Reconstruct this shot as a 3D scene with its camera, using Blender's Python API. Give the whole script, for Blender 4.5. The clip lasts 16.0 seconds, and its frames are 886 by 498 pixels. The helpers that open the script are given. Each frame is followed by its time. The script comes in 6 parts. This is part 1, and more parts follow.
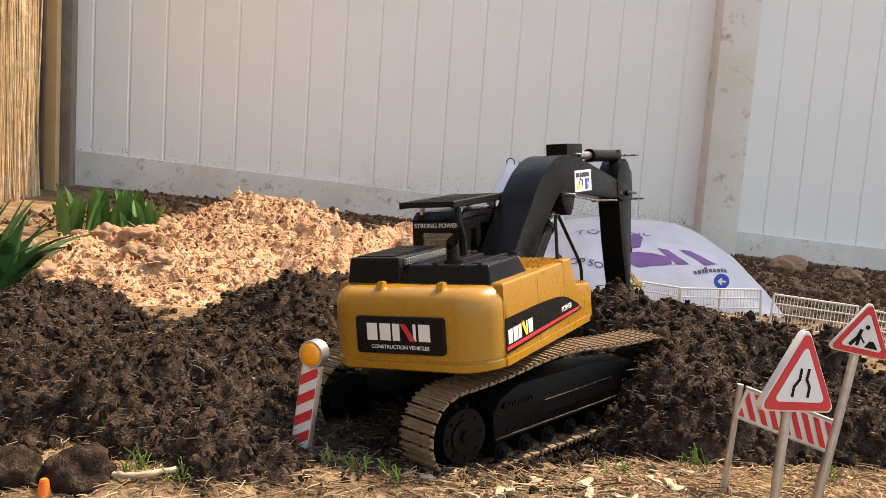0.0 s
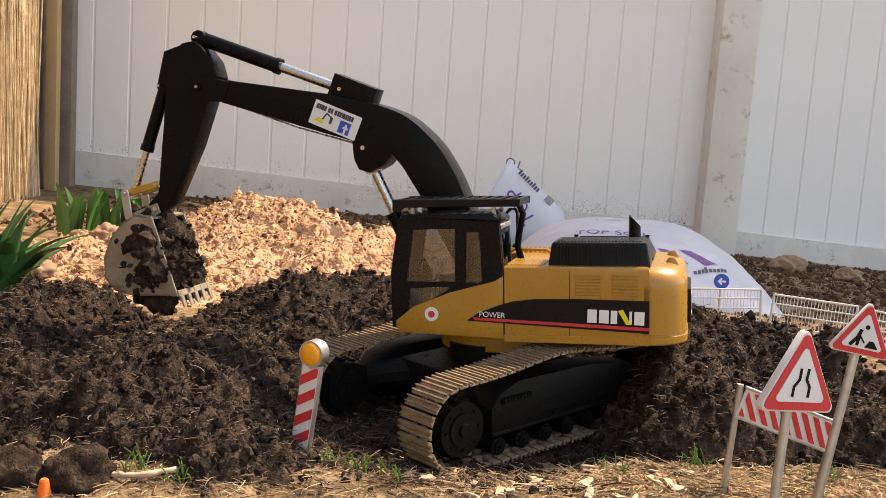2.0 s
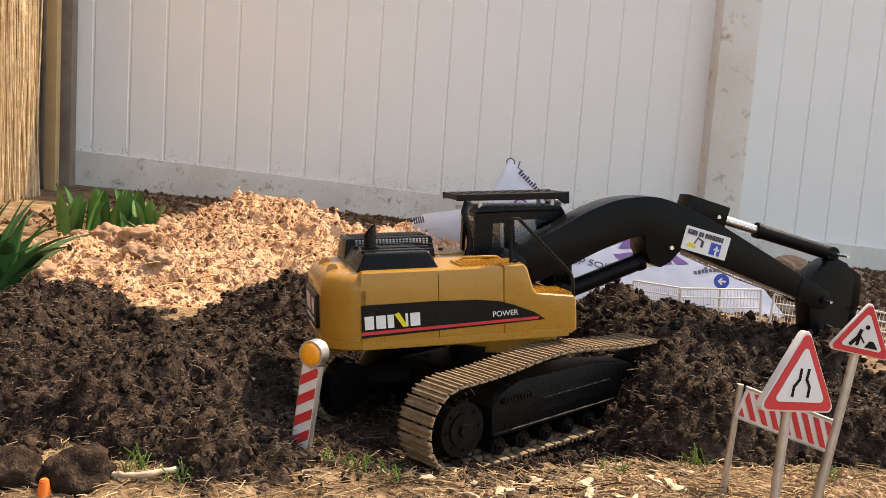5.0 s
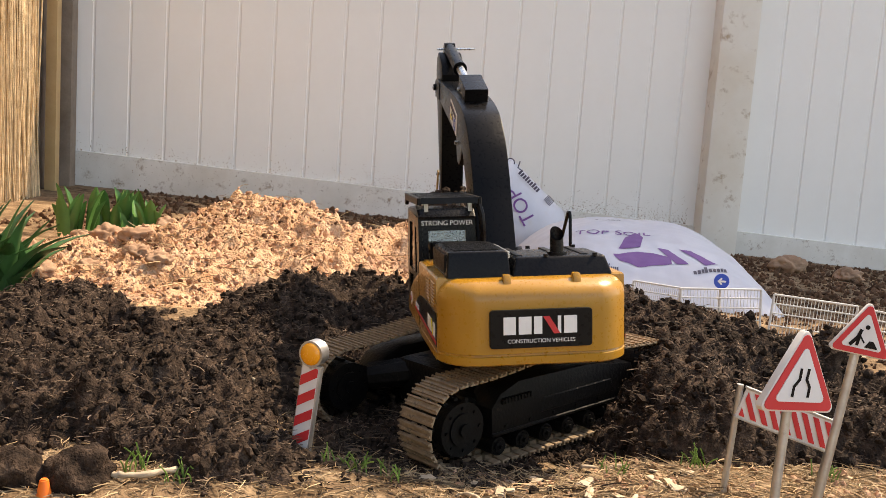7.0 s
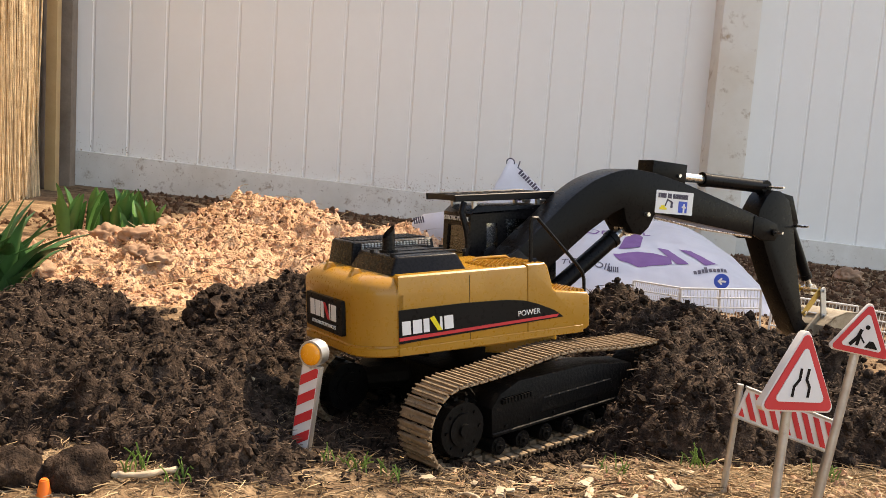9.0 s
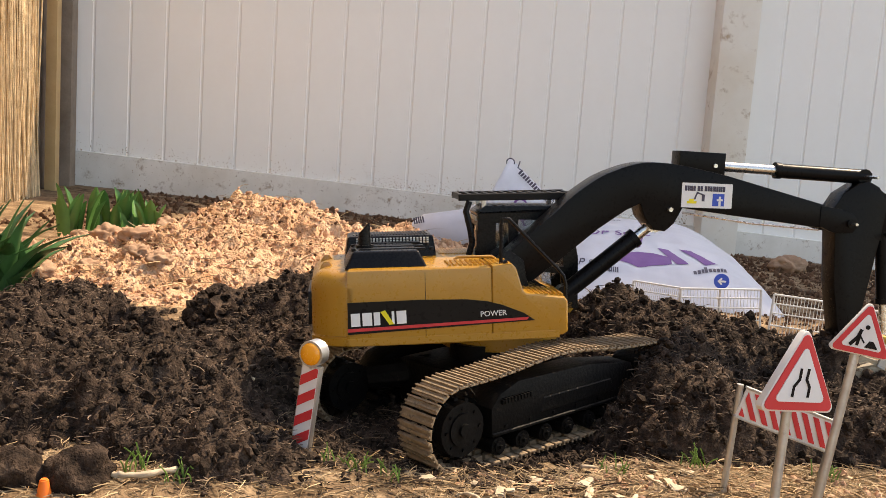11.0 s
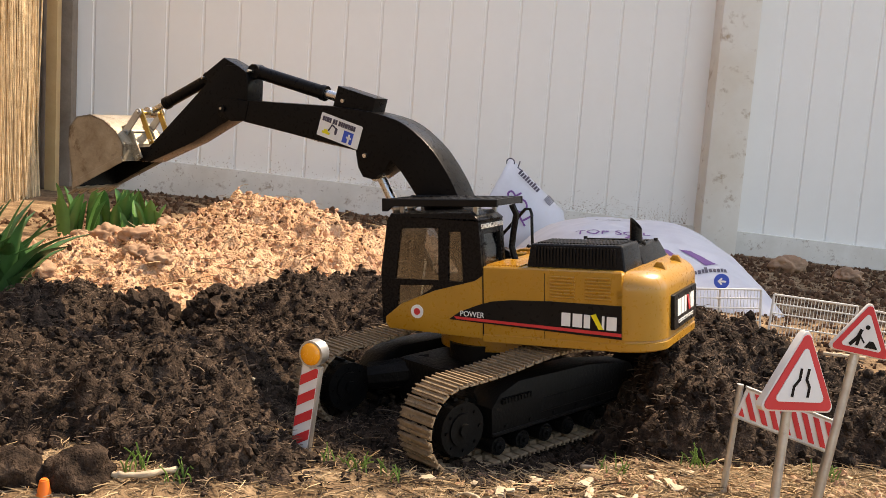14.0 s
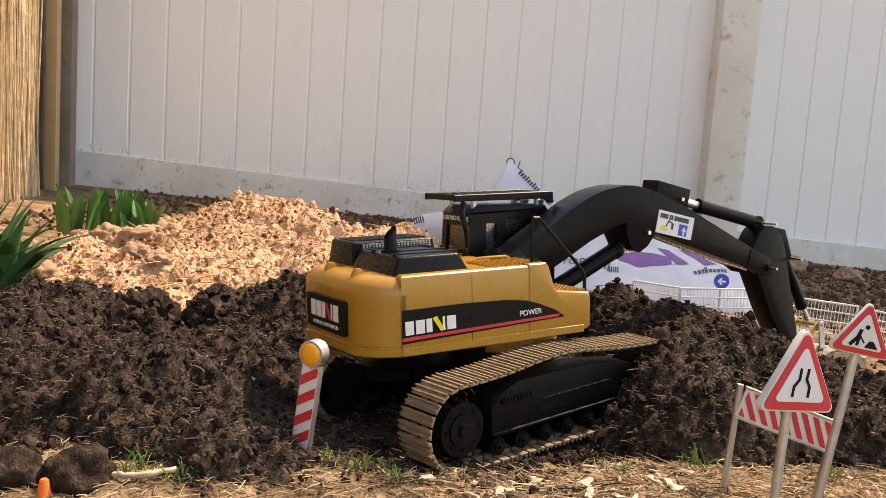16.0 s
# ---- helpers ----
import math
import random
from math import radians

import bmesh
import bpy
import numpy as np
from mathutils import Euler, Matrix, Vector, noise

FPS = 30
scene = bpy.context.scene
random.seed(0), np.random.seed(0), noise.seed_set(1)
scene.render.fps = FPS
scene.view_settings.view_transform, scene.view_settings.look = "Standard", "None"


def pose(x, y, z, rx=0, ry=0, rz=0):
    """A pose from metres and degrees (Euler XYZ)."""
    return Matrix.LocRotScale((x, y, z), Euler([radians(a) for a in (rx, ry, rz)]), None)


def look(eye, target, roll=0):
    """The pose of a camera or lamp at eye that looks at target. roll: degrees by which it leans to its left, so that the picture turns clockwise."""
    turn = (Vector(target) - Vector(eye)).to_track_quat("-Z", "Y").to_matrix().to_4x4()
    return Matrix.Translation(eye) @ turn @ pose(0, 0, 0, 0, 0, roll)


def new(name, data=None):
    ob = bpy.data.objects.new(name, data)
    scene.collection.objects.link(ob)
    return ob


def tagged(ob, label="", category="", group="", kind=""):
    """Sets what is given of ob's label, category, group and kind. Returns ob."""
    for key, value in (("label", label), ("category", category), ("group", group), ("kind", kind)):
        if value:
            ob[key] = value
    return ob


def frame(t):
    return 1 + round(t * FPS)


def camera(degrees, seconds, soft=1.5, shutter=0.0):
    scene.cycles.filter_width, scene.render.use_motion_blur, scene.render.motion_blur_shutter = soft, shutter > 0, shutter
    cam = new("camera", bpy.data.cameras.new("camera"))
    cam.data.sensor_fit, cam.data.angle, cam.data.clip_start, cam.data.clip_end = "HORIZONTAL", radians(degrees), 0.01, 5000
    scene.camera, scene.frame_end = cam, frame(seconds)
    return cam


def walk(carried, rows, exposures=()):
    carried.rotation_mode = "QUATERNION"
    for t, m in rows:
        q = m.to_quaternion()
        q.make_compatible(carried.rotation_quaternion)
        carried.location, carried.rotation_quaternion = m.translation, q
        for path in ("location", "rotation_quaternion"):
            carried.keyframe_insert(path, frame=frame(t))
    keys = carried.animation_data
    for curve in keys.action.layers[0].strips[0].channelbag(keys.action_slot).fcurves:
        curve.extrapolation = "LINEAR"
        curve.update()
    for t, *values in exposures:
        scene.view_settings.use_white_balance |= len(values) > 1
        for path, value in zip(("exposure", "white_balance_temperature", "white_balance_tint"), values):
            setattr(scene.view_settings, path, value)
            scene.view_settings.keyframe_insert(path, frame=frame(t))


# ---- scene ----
cam = camera(47.07, 16.0, soft=0.6)
EYE = (0.0, 0.0, 0.30)
VIEW = look(EYE, (0.0, math.cos(radians(8)), 0.30 - math.sin(radians(8))), 4.0)
walk(cam, [(0.0, VIEW), (16.0, VIEW)], [(0.0, 1.42, 8600, 14), (16.0, 1.42, 8600, 14)])

# ---- light: high sun beyond the fence, open sky
TO_SUN = Vector((0.47, 0.35, 0.80)).normalized()
world = bpy.data.worlds.new("sky")
scene.world = world
world.use_nodes = True
wn = world.node_tree
sky = wn.nodes.new("ShaderNodeTexSky")
sky.sky_type, sky.sun_disc = "NISHITA", False
sky.sun_elevation = math.asin(TO_SUN.z)
sky.sun_rotation = math.atan2(TO_SUN.x, TO_SUN.y)
wn.links.new(sky.outputs[0], wn.nodes["Background"].inputs[0])
wn.nodes["Background"].inputs[1].default_value = 0.15
sun = new("sun", bpy.data.lights.new("sun", "SUN"))
sun.data.energy, sun.data.angle, sun.data.color = 2.95, radians(0.5), (1.0, 0.93, 0.82)
sun.matrix_world = look(tuple(TO_SUN * 5), (0, 0, 0))


# ---- materials
def mat(name, colours, scale=40.0, rough=0.8, metal=0.0, bump=0.3, bump_scale=None, detail=6.0, spec=0.4, spots=None, rand=0.0, dist=0.004, coat=0.0):
    """Procedural surface: colours blended by noise, a finer grain, stains and relief."""
    m = bpy.data.materials.new(name)
    m.use_nodes = True
    nt = m.node_tree
    b = nt.nodes["Principled BSDF"]
    tc = nt.nodes.new("ShaderNodeTexCoord")
    n1 = nt.nodes.new("ShaderNodeTexNoise")
    n1.inputs["Scale"].default_value, n1.inputs["Detail"].default_value, n1.inputs["Roughness"].default_value = scale, detail, 0.65
    nt.links.new(tc.outputs["Object"], n1.inputs["Vector"])
    ramp = nt.nodes.new("ShaderNodeValToRGB")
    els = ramp.color_ramp.elements
    while len(els) < len(colours):
        els.new(0.5)
    for i, c in enumerate(colours):
        els[i].position = 0.3 + 0.4 * i / max(1, len(colours) - 1)
        els[i].color = (*c, 1)
    nt.links.new(n1.outputs[0], ramp.inputs[0])
    out = ramp.outputs[0]
    n2 = nt.nodes.new("ShaderNodeTexNoise")
    n2.inputs["Scale"].default_value, n2.inputs["Detail"].default_value = bump_scale or scale * 6, 5.0
    nt.links.new(tc.outputs["Object"], n2.inputs["Vector"])
    if spots:
        col, lo, hi, sc = spots
        n3 = nt.nodes.new("ShaderNodeTexNoise")
        n3.inputs["Scale"].default_value, n3.inputs["Detail"].default_value, n3.inputs["Roughness"].default_value = sc, 8.0, 0.7
        nt.links.new(tc.outputs["Object"], n3.inputs["Vector"])
        mr = nt.nodes.new("ShaderNodeMapRange")
        mr.inputs[1].default_value, mr.inputs[2].default_value = lo, hi
        nt.links.new(n3.outputs[0], mr.inputs[0])
        mix = nt.nodes.new("ShaderNodeMix")
        mix.data_type = "RGBA"
        nt.links.new(mr.outputs[0], mix.inputs[0])
        nt.links.new(out, mix.inputs[6])
        mix.inputs[7].default_value = (*col, 1)
        out = mix.outputs[2]
    if rand:
        oi = nt.nodes.new("ShaderNodeNewGeometry")
        hs = nt.nodes.new("ShaderNodeHueSaturation")
        mp = nt.nodes.new("ShaderNodeMapRange")
        mp.inputs[3].default_value, mp.inputs[4].default_value = 1 - rand, 1 + rand
        nt.links.new(oi.outputs["Random Per Island"], mp.inputs[0])
        nt.links.new(mp.outputs[0], hs.inputs["Value"])
        nt.links.new(out, hs.inputs["Color"])
        out = hs.outputs[0]
    nt.links.new(out, b.inputs["Base Color"])
    rr = nt.nodes.new("ShaderNodeMapRange")
    rr.inputs[3].default_value, rr.inputs[4].default_value = max(0.05, rough - 0.12), min(1, rough + 0.12)
    nt.links.new(n2.outputs[0], rr.inputs[0])
    nt.links.new(rr.outputs[0], b.inputs["Roughness"])
    b.inputs["Metallic"].default_value = metal
    b.inputs["Specular IOR Level"].default_value = spec
    b.inputs["Coat Weight"].default_value = coat
    if bump:
        bp = nt.nodes.new("ShaderNodeBump")
        bp.inputs["Strength"].default_value, bp.inputs["Distance"].default_value = bump, dist
        nt.links.new(n2.outputs[0], bp.inputs["Height"])
        nt.links.new(bp.outputs[0], b.inputs["Normal"])
    return m


SOIL = mat("dark_soil", [(0.006, 0.004, 0.003), (0.037, 0.024, 0.017), (0.110, 0.073, 0.052)], 75, 0.9, bump=1.0, bump_scale=420, spots=((0.075, 0.05, 0.033), 0.62, 0.72, 180), dist=0.003, spec=0.12)
CLOD = mat("soil_crumb", [(0.009, 0.006, 0.0043), (0.056, 0.037, 0.026)], 90, 0.9, bump=0.9, bump_scale=500, rand=0.6, dist=0.002, spec=0.12)
FIBRE = mat("root_fibre", [(0.035, 0.024, 0.016), (0.165, 0.115, 0.082)], 30, 0.8, bump=0.2, rand=0.7, spec=0.2)
BROWN = mat("brown_bed_soil", [(0.07, 0.036, 0.021), (0.17, 0.095, 0.056)], 30, 0.95, bump=0.8, bump_scale=150, rand=0.4, spec=0.1)
STRAW = mat("dry_straw", [(0.20, 0.13, 0.07), (0.44, 0.32, 0.19)], 25, 0.8, bump=0.2, rand=0.6, spec=0.2)
EARTH = mat("dry_earth", [(0.075, 0.047, 0.028), (0.20, 0.13, 0.076), (0.37, 0.26, 0.16)], 22, 0.95, bump=1.0, bump_scale=160, spots=((0.04, 0.024, 0.015), 0.54, 0.64, 7), dist=0.006, spec=0.1)
SAND = mat("pale_crumbly_subsoil", [(0.36, 0.185, 0.095), (0.53, 0.325, 0.19), (0.68, 0.47, 0.31)], 20, 0.92, bump=1.0, bump_scale=190, spots=((0.24, 0.115, 0.06), 0.53, 0.63, 16), dist=0.008, spec=0.15)
SANDLUMP = mat("pale_subsoil_lump", [(0.38, 0.20, 0.115), (0.58, 0.36, 0.23)], 30, 0.92, bump=0.7, bump_scale=150, rand=0.35)
VINYL = mat("white_vinyl", [(0.80, 0.77, 0.73), (0.86, 0.835, 0.80)], 2.2, 0.42, bump=0.05, bump_scale=30, spots=((0.60, 0.54, 0.45), 0.62, 0.8, 3.5))
VINYL_DIRTY = mat("mud_splashed_vinyl", [(0.58, 0.53, 0.46), (0.76, 0.72, 0.66)], 5, 0.5, bump=0.08, bump_scale=40, spots=((0.26, 0.17, 0.10), 0.57, 0.72, 30))
RUSTY = mat("stained_vinyl_post", [(0.66, 0.58, 0.48), (0.76, 0.72, 0.66)], 3, 0.5, bump=0.08, bump_scale=40, spots=((0.34, 0.22, 0.12), 0.57, 0.72, 16))
REED = mat("brushwood", [(0.42, 0.29, 0.16), (0.72, 0.55, 0.34)], 40, 0.9, bump=0.8, bump_scale=160, rand=0.28)
OLDWOOD = mat("weathered_timber", [(0.16, 0.12, 0.09), (0.30, 0.235, 0.18)], 8, 0.85, bump=0.5, bump_scale=60)
PALEWOOD = mat("honey_timber", [(0.42, 0.27, 0.12), (0.52, 0.36, 0.18)], 8, 0.75, bump=0.3, bump_scale=60)
YELLOW = mat("yellow_plastic", [(0.36, 0.170, 0.013), (0.41, 0.198, 0.018)], 18, 0.30, bump=0.04, bump_scale=300, spots=((0.34, 0.20, 0.06), 0.62, 0.80, 30), spec=0.5, coat=0.25)
BLACK = mat("black_plastic", [(0.004, 0.004, 0.005), (0.007, 0.007, 0.0075)], 30, 0.28, bump=0.06, bump_scale=400, spots=((0.024, 0.021, 0.018), 0.66, 0.86, 45), spec=0.14)
BOOM = mat("black_painted_metal", [(0.004, 0.004, 0.0045), (0.007, 0.0066, 0.0066)], 20, 0.30, bump=0.05, bump_scale=260, spots=((0.020, 0.018, 0.016), 0.66, 0.86, 30), spec=0.10)
GUARD = mat("dark_grey_plastic", [(0.006, 0.006, 0.006), (0.012, 0.011, 0.011)], 30, 0.40, bump=0.06, bump_scale=300, spec=0.14)
DECAL = mat("black_vinyl_decal", [(0.008, 0.0075, 0.0075), (0.011, 0.0105, 0.0105)], 30, 0.30, bump=0.0, spec=0.12)
WHITEPAINT = mat("white_print", [(0.72, 0.72, 0.70), (0.78, 0.78, 0.76)], 60, 0.5, bump=0.0)
REDPAINT = mat("red_print", [(0.55, 0.03, 0.035), (0.62, 0.04, 0.045)], 60, 0.45, bump=0.02)
YELLOWPRINT = mat("bright_yellow_print", [(0.75, 0.62, 0.02), (0.8, 0.66, 0.03)], 60, 0.5, bump=0.0)
STEEL = mat("bright_steel", [(0.55, 0.54, 0.52), (0.66, 0.65, 0.63)], 60, 0.28, 1.0, bump=0.05)
ZINC = mat("galvanised_steel", [(0.42, 0.42, 0.42), (0.55, 0.55, 0.54)], 80, 0.42, 0.9, bump=0.05, spots=((0.25, 0.21, 0.17), 0.62, 0.8, 60))
TRACK = mat("muddy_track_metal", [(0.15, 0.10, 0.06), (0.33, 0.24, 0.15)], 60, 0.8, 0.1, bump=0.5, bump_scale=300, spots=((0.05, 0.04, 0.032), 0.55, 0.7, 90), dist=0.001)
TRACKDARK = mat("oily_black_metal", [(0.003, 0.003, 0.003), (0.007, 0.006, 0.0055)], 60, 0.5, 0.2, bump=0.2, bump_scale=300, spots=((0.055, 0.040, 0.028), 0.63, 0.76, 110), spec=0.15)
BUCKET = mat("earth_worn_steel", [(0.24, 0.19, 0.13), (0.42, 0.36, 0.27)], 40, 0.5, 0.45, bump=0.2, bump_scale=200, spots=((0.13, 0.085, 0.05), 0.55, 0.70, 50))
BRASS = mat("dirty_brass", [(0.42, 0.25, 0.06), (0.55, 0.36, 0.10)], 60, 0.45, 0.7, bump=0.1)
BAG = mat("white_woven_plastic", [(0.49, 0.49, 0.53), (0.57, 0.57, 0.61)], 12, 0.42, bump=0.15, bump_scale=40, spots=((0.52, 0.46, 0.42), 0.62, 0.8, 12), spec=0.5)
PURPLE = mat("purple_print", [(0.15, 0.05, 0.22), (0.18, 0.065, 0.26)], 30, 0.5, bump=0.0)
INK = mat("dark_ink", [(0.05, 0.045, 0.07), (0.07, 0.06, 0.09)], 30, 0.5, bump=0.0)
BLUESIGN = mat("blue_sign_enamel", [(0.02, 0.07, 0.42), (0.025, 0.085, 0.48)], 40, 0.4, bump=0.0)
SIGNGREY = mat("pale_grey_plastic", [(0.60, 0.58, 0.54), (0.68, 0.66, 0.62)], 40, 0.5, bump=0.04, spots=((0.42, 0.36, 0.28), 0.62, 0.8, 60))
SIGNWHITE = mat("off_white_sign_face", [(0.66, 0.65, 0.64), (0.72, 0.71, 0.70)], 30, 0.45, bump=0.02, spots=((0.5, 0.45, 0.4), 0.64, 0.85, 60))
ORANGE = mat("orange_cone_plastic", [(0.85, 0.16, 0.02), (0.9, 0.2, 0.03)], 30, 0.45, bump=0.03)
AMBER = mat("amber_lens", [(0.85, 0.30, 0.015), (0.95, 0.38, 0.02)], 60, 0.25, bump=0.2, bump_scale=500, dist=0.0006, spec=0.6)
LEAF = mat("fleshy_leaf", [(0.045, 0.13, 0.03), (0.10, 0.24, 0.055)], 12, 0.4, bump=0.1, bump_scale=60, rand=0.3, spec=0.5)
STRAPLEAF = mat("strap_leaf", [(0.03, 0.09, 0.03), (0.07, 0.17, 0.05)], 10, 0.4, bump=0.1, bump_scale=60, rand=0.3, spec=0.5)
GRASS = mat("young_grass", [(0.09, 0.18, 0.03), (0.20, 0.32, 0.07)], 20, 0.6, bump=0.1, rand=0.3)
MUD = mat("dried_mud", [(0.26, 0.18, 0.12), (0.42, 0.32, 0.23)], 60, 0.95, bump=0.2, rand=0.3, spec=0.1)
STONE = mat("sandy_stone", [(0.30, 0.165, 0.095), (0.47, 0.30, 0.19)], 20, 0.9, bump=0.6, bump_scale=90, rand=0.3)
STICK = mat("dry_twig", [(0.36, 0.27, 0.18), (0.58, 0.47, 0.34)], 30, 0.8, bump=0.3, bump_scale=200)
GLASS = bpy.data.materials.new("cab_glass")
GLASS.use_nodes = True
_gt = GLASS.node_tree
_gt.nodes.remove(_gt.nodes["Principled BSDF"])
_thin, _shine, _fres, _blend = (_gt.nodes.new("ShaderNode" + k) for k in ("BsdfTransparent", "BsdfGlossy", "Fresnel", "MixShader"))
_thin.inputs[0].default_value = (0.80, 0.81, 0.80, 1)
_shine.inputs["Roughness"].default_value = 0.08
_fres.inputs[0].default_value = 1.9
_gt.links.new(_fres.outputs[0], _blend.inputs[0])
_gt.links.new(_thin.outputs[0], _blend.inputs[1])
_gt.links.new(_shine.outputs[0], _blend.inputs[2])
_gt.links.new(_blend.outputs[0], _gt.nodes["Material Output"].inputs[0])


# ---- mesh helpers
def mesh_of(name, bm, material, smooth=False):
    me = bpy.data.meshes.new(name)
    bm.normal_update()
    bm.to_mesh(me)
    bm.free()
    for m in (material if isinstance(material, (list, tuple)) else [material]):
        me.materials.append(m)
    me.polygons.foreach_set("use_smooth", [True] * len(me.polygons))
    if not smooth:
        me.set_sharp_from_angle(angle=radians(32))
    return me


def part(name, bm, material, parent, label="", smooth=False, m=None):
    ob = new(name, mesh_of(name, bm, material, smooth))
    ob.parent = parent
    if m is not None:
        ob.matrix_basis = m
    if label:
        tagged(ob, label)
    return ob


def thing(name, m, label, category, group="", kind=""):
    ob = new(name)
    ob.empty_display_size = 0.02
    ob.matrix_basis = m
    return tagged(ob, label, category, group, kind)


def solid(name, bm, material, label, category, m=None, smooth=False, group="", kind=""):
    ob = new(name, mesh_of(name, bm, material, smooth))
    if m is not None:
        ob.matrix_basis = m
    return tagged(ob, label, category, group, kind)


def box(bm, x0, x1, y0, y1, z0, z1, bevel=0.0, m=None, seg=2):
    r = bmesh.ops.create_cube(bm, size=1.0)
    mm = Matrix.Translation(((x0 + x1) / 2, (y0 + y1) / 2, (z0 + z1) / 2)) @ Matrix.Diagonal((abs(x1 - x0), abs(y1 - y0), abs(z1 - z0), 1))
    bmesh.ops.transform(bm, matrix=mm, verts=r["verts"])
    vs = r["verts"]
    if bevel:
        es = list({e for v in vs for e in v.link_edges})
        o = bmesh.ops.bevel(bm, geom=es, offset=bevel, segments=seg, affect="EDGES", profile=0.6)
        vs = list({v for f in o["faces"] for v in f.verts} | {v for v in vs if v.is_valid})
    if m is not None:
        bmesh.ops.transform(bm, matrix=m, verts=vs)
    return vs


def prism(bm, pts, y0, y1, bevel=0.0, seg=2):
    """Extrudes a profile of (x, z) points from y0 to y1."""
    a = [bm.verts.new((x, y0, z)) for x, z in pts]
    b = [bm.verts.new((x, y1, z)) for x, z in pts]
    n = len(pts)
    fs = [bm.faces.new(a), bm.faces.new(b[::-1])]
    fs += [bm.faces.new((a[i], b[i], b[(i + 1) % n], a[(i + 1) % n])) for i in range(n)]
    bmesh.ops.recalc_face_normals(bm, faces=fs)
    if bevel:
        es = list(set(fs[0].edges) | set(fs[1].edges))
        bmesh.ops.bevel(bm, geom=es, offset=bevel, segments=seg, affect="EDGES", profile=0.6)
    return a + b


def slab(bm, pts, z0, z1, bevel=0.0, seg=2):
    """Extrudes a plan of (x, y) points from z0 to z1."""
    a = [bm.verts.new((x, y, z0)) for x, y in pts]
    b = [bm.verts.new((x, y, z1)) for x, y in pts]
    n = len(pts)
    fs = [bm.faces.new(a), bm.faces.new(b[::-1])]
    fs += [bm.faces.new((a[i], b[i], b[(i + 1) % n], a[(i + 1) % n])) for i in range(n)]
    bmesh.ops.recalc_face_normals(bm, faces=fs)
    if bevel:
        es = list(set(fs[0].edges) | set(fs[1].edges))
        bmesh.ops.bevel(bm, geom=es, offset=bevel, segments=seg, affect="EDGES", profile=0.6)


def rod(bm, p, q, r0, r1=None, seg=10):
    p, q = Vector(p), Vector(q)
    d = q - p
    o = bmesh.ops.create_cone(bm, cap_ends=True, segments=seg, radius1=r0, radius2=r0 if r1 is None else r1, depth=d.length)
    m = Matrix.Translation((p + q) / 2) @ d.to_track_quat("Z", "Y").to_matrix().to_4x4()
    bmesh.ops.transform(bm, matrix=m, verts=o["verts"])
    return o["verts"]


def tube(bm, pts, r, seg=8, taper=None):
    """A bent tube through the points."""
    pts = [Vector(p) for p in pts]
    rings = []
    side = None
    for i, p in enumerate(pts):
        d = (pts[min(i + 1, len(pts) - 1)] - pts[max(i - 1, 0)]).normalized()
        if side is None:
            side = d.orthogonal().normalized()
        side = (side - d * side.dot(d)).normalized()
        up = d.cross(side)
        rr = r if taper is None else r * taper[i]
        rings.append([bm.verts.new(p + rr * (math.cos(2 * math.pi * k / seg) * side + math.sin(2 * math.pi * k / seg) * up)) for k in range(seg)])
    for a, b in zip(rings, rings[1:]):
        for k in range(seg):
            bm.faces.new((a[k], a[(k + 1) % seg], b[(k + 1) % seg], b[k]))
    bm.faces.new(rings[0][::-1])
    bm.faces.new(rings[-1])


def arc(cx, cy, r, a0, a1, n):
    return [(cx + r * math.cos(radians(a0 + (a1 - a0) * i / n)), cy + r * math.sin(radians(a0 + (a1 - a0) * i / n))) for i in range(n + 1)]


def words(text, size, material, m, parent, label="", depth=0.0004, name="lettering", align="CENTER"):
    cu = bpy.data.curves.new(name, "FONT")
    cu.body, cu.size, cu.extrude, cu.align_x, cu.align_y = text, size, depth, align, "CENTER"
    tmp = bpy.data.objects.new("tmp", cu)
    scene.collection.objects.link(tmp)
    dg = bpy.context.evaluated_depsgraph_get()
    me = bpy.data.meshes.new_from_object(tmp.evaluated_get(dg))
    bpy.data.objects.remove(tmp)
    me.materials.clear()
    me.materials.append(material)
    ob = new(name, me)
    ob.parent = parent
    ob.matrix_basis = m
    if label:
        tagged(ob, label)
    return ob


def sheet_from(name, fn, x0, x1, y0, y1, step):
    """A height sheet over a rectangle."""
    nx, ny = int((x1 - x0) / step) + 1, int((y1 - y0) / step) + 1
    xs, ys = np.linspace(x0, x1, nx), np.linspace(y0, y1, ny)
    vs = [(x, y, fn(x, y)) for y in ys for x in xs]
    fs = [(j * nx + i, j * nx + i + 1, (j + 1) * nx + i + 1, (j + 1) * nx + i) for j in range(ny - 1) for i in range(nx - 1)]
    me = bpy.data.meshes.new(name)
    me.from_pydata(vs, [], fs)
    me.polygons.foreach_set("use_smooth", [True] * len(fs))
    return me


# ---- ground forms
def base_z(x, y):
    k = min(max((y - 0.9) / 2.5, 0), 1.4)
    along, across = 0.77 * (x - 0.10) + 0.64 * (y - 0.955), 0.64 * (x - 0.10) - 0.77 * (y - 0.955)
    trough = 0.017 * math.exp(-(max(abs(along + 0.06) - 0.09, 0) / 0.05) ** 2 - (max(abs(across - 0.01) - 0.05, 0) / 0.05) ** 2)
    trough = max(trough, 0.020 * math.exp(-((x + 0.09) / 0.075) ** 2 - ((y - 0.99) / 0.075) ** 2))
    return -0.036 * max(y - 0.9, 0) - 0.044 * x * k - 0.09 * max(0.79 - y, 0) - trough


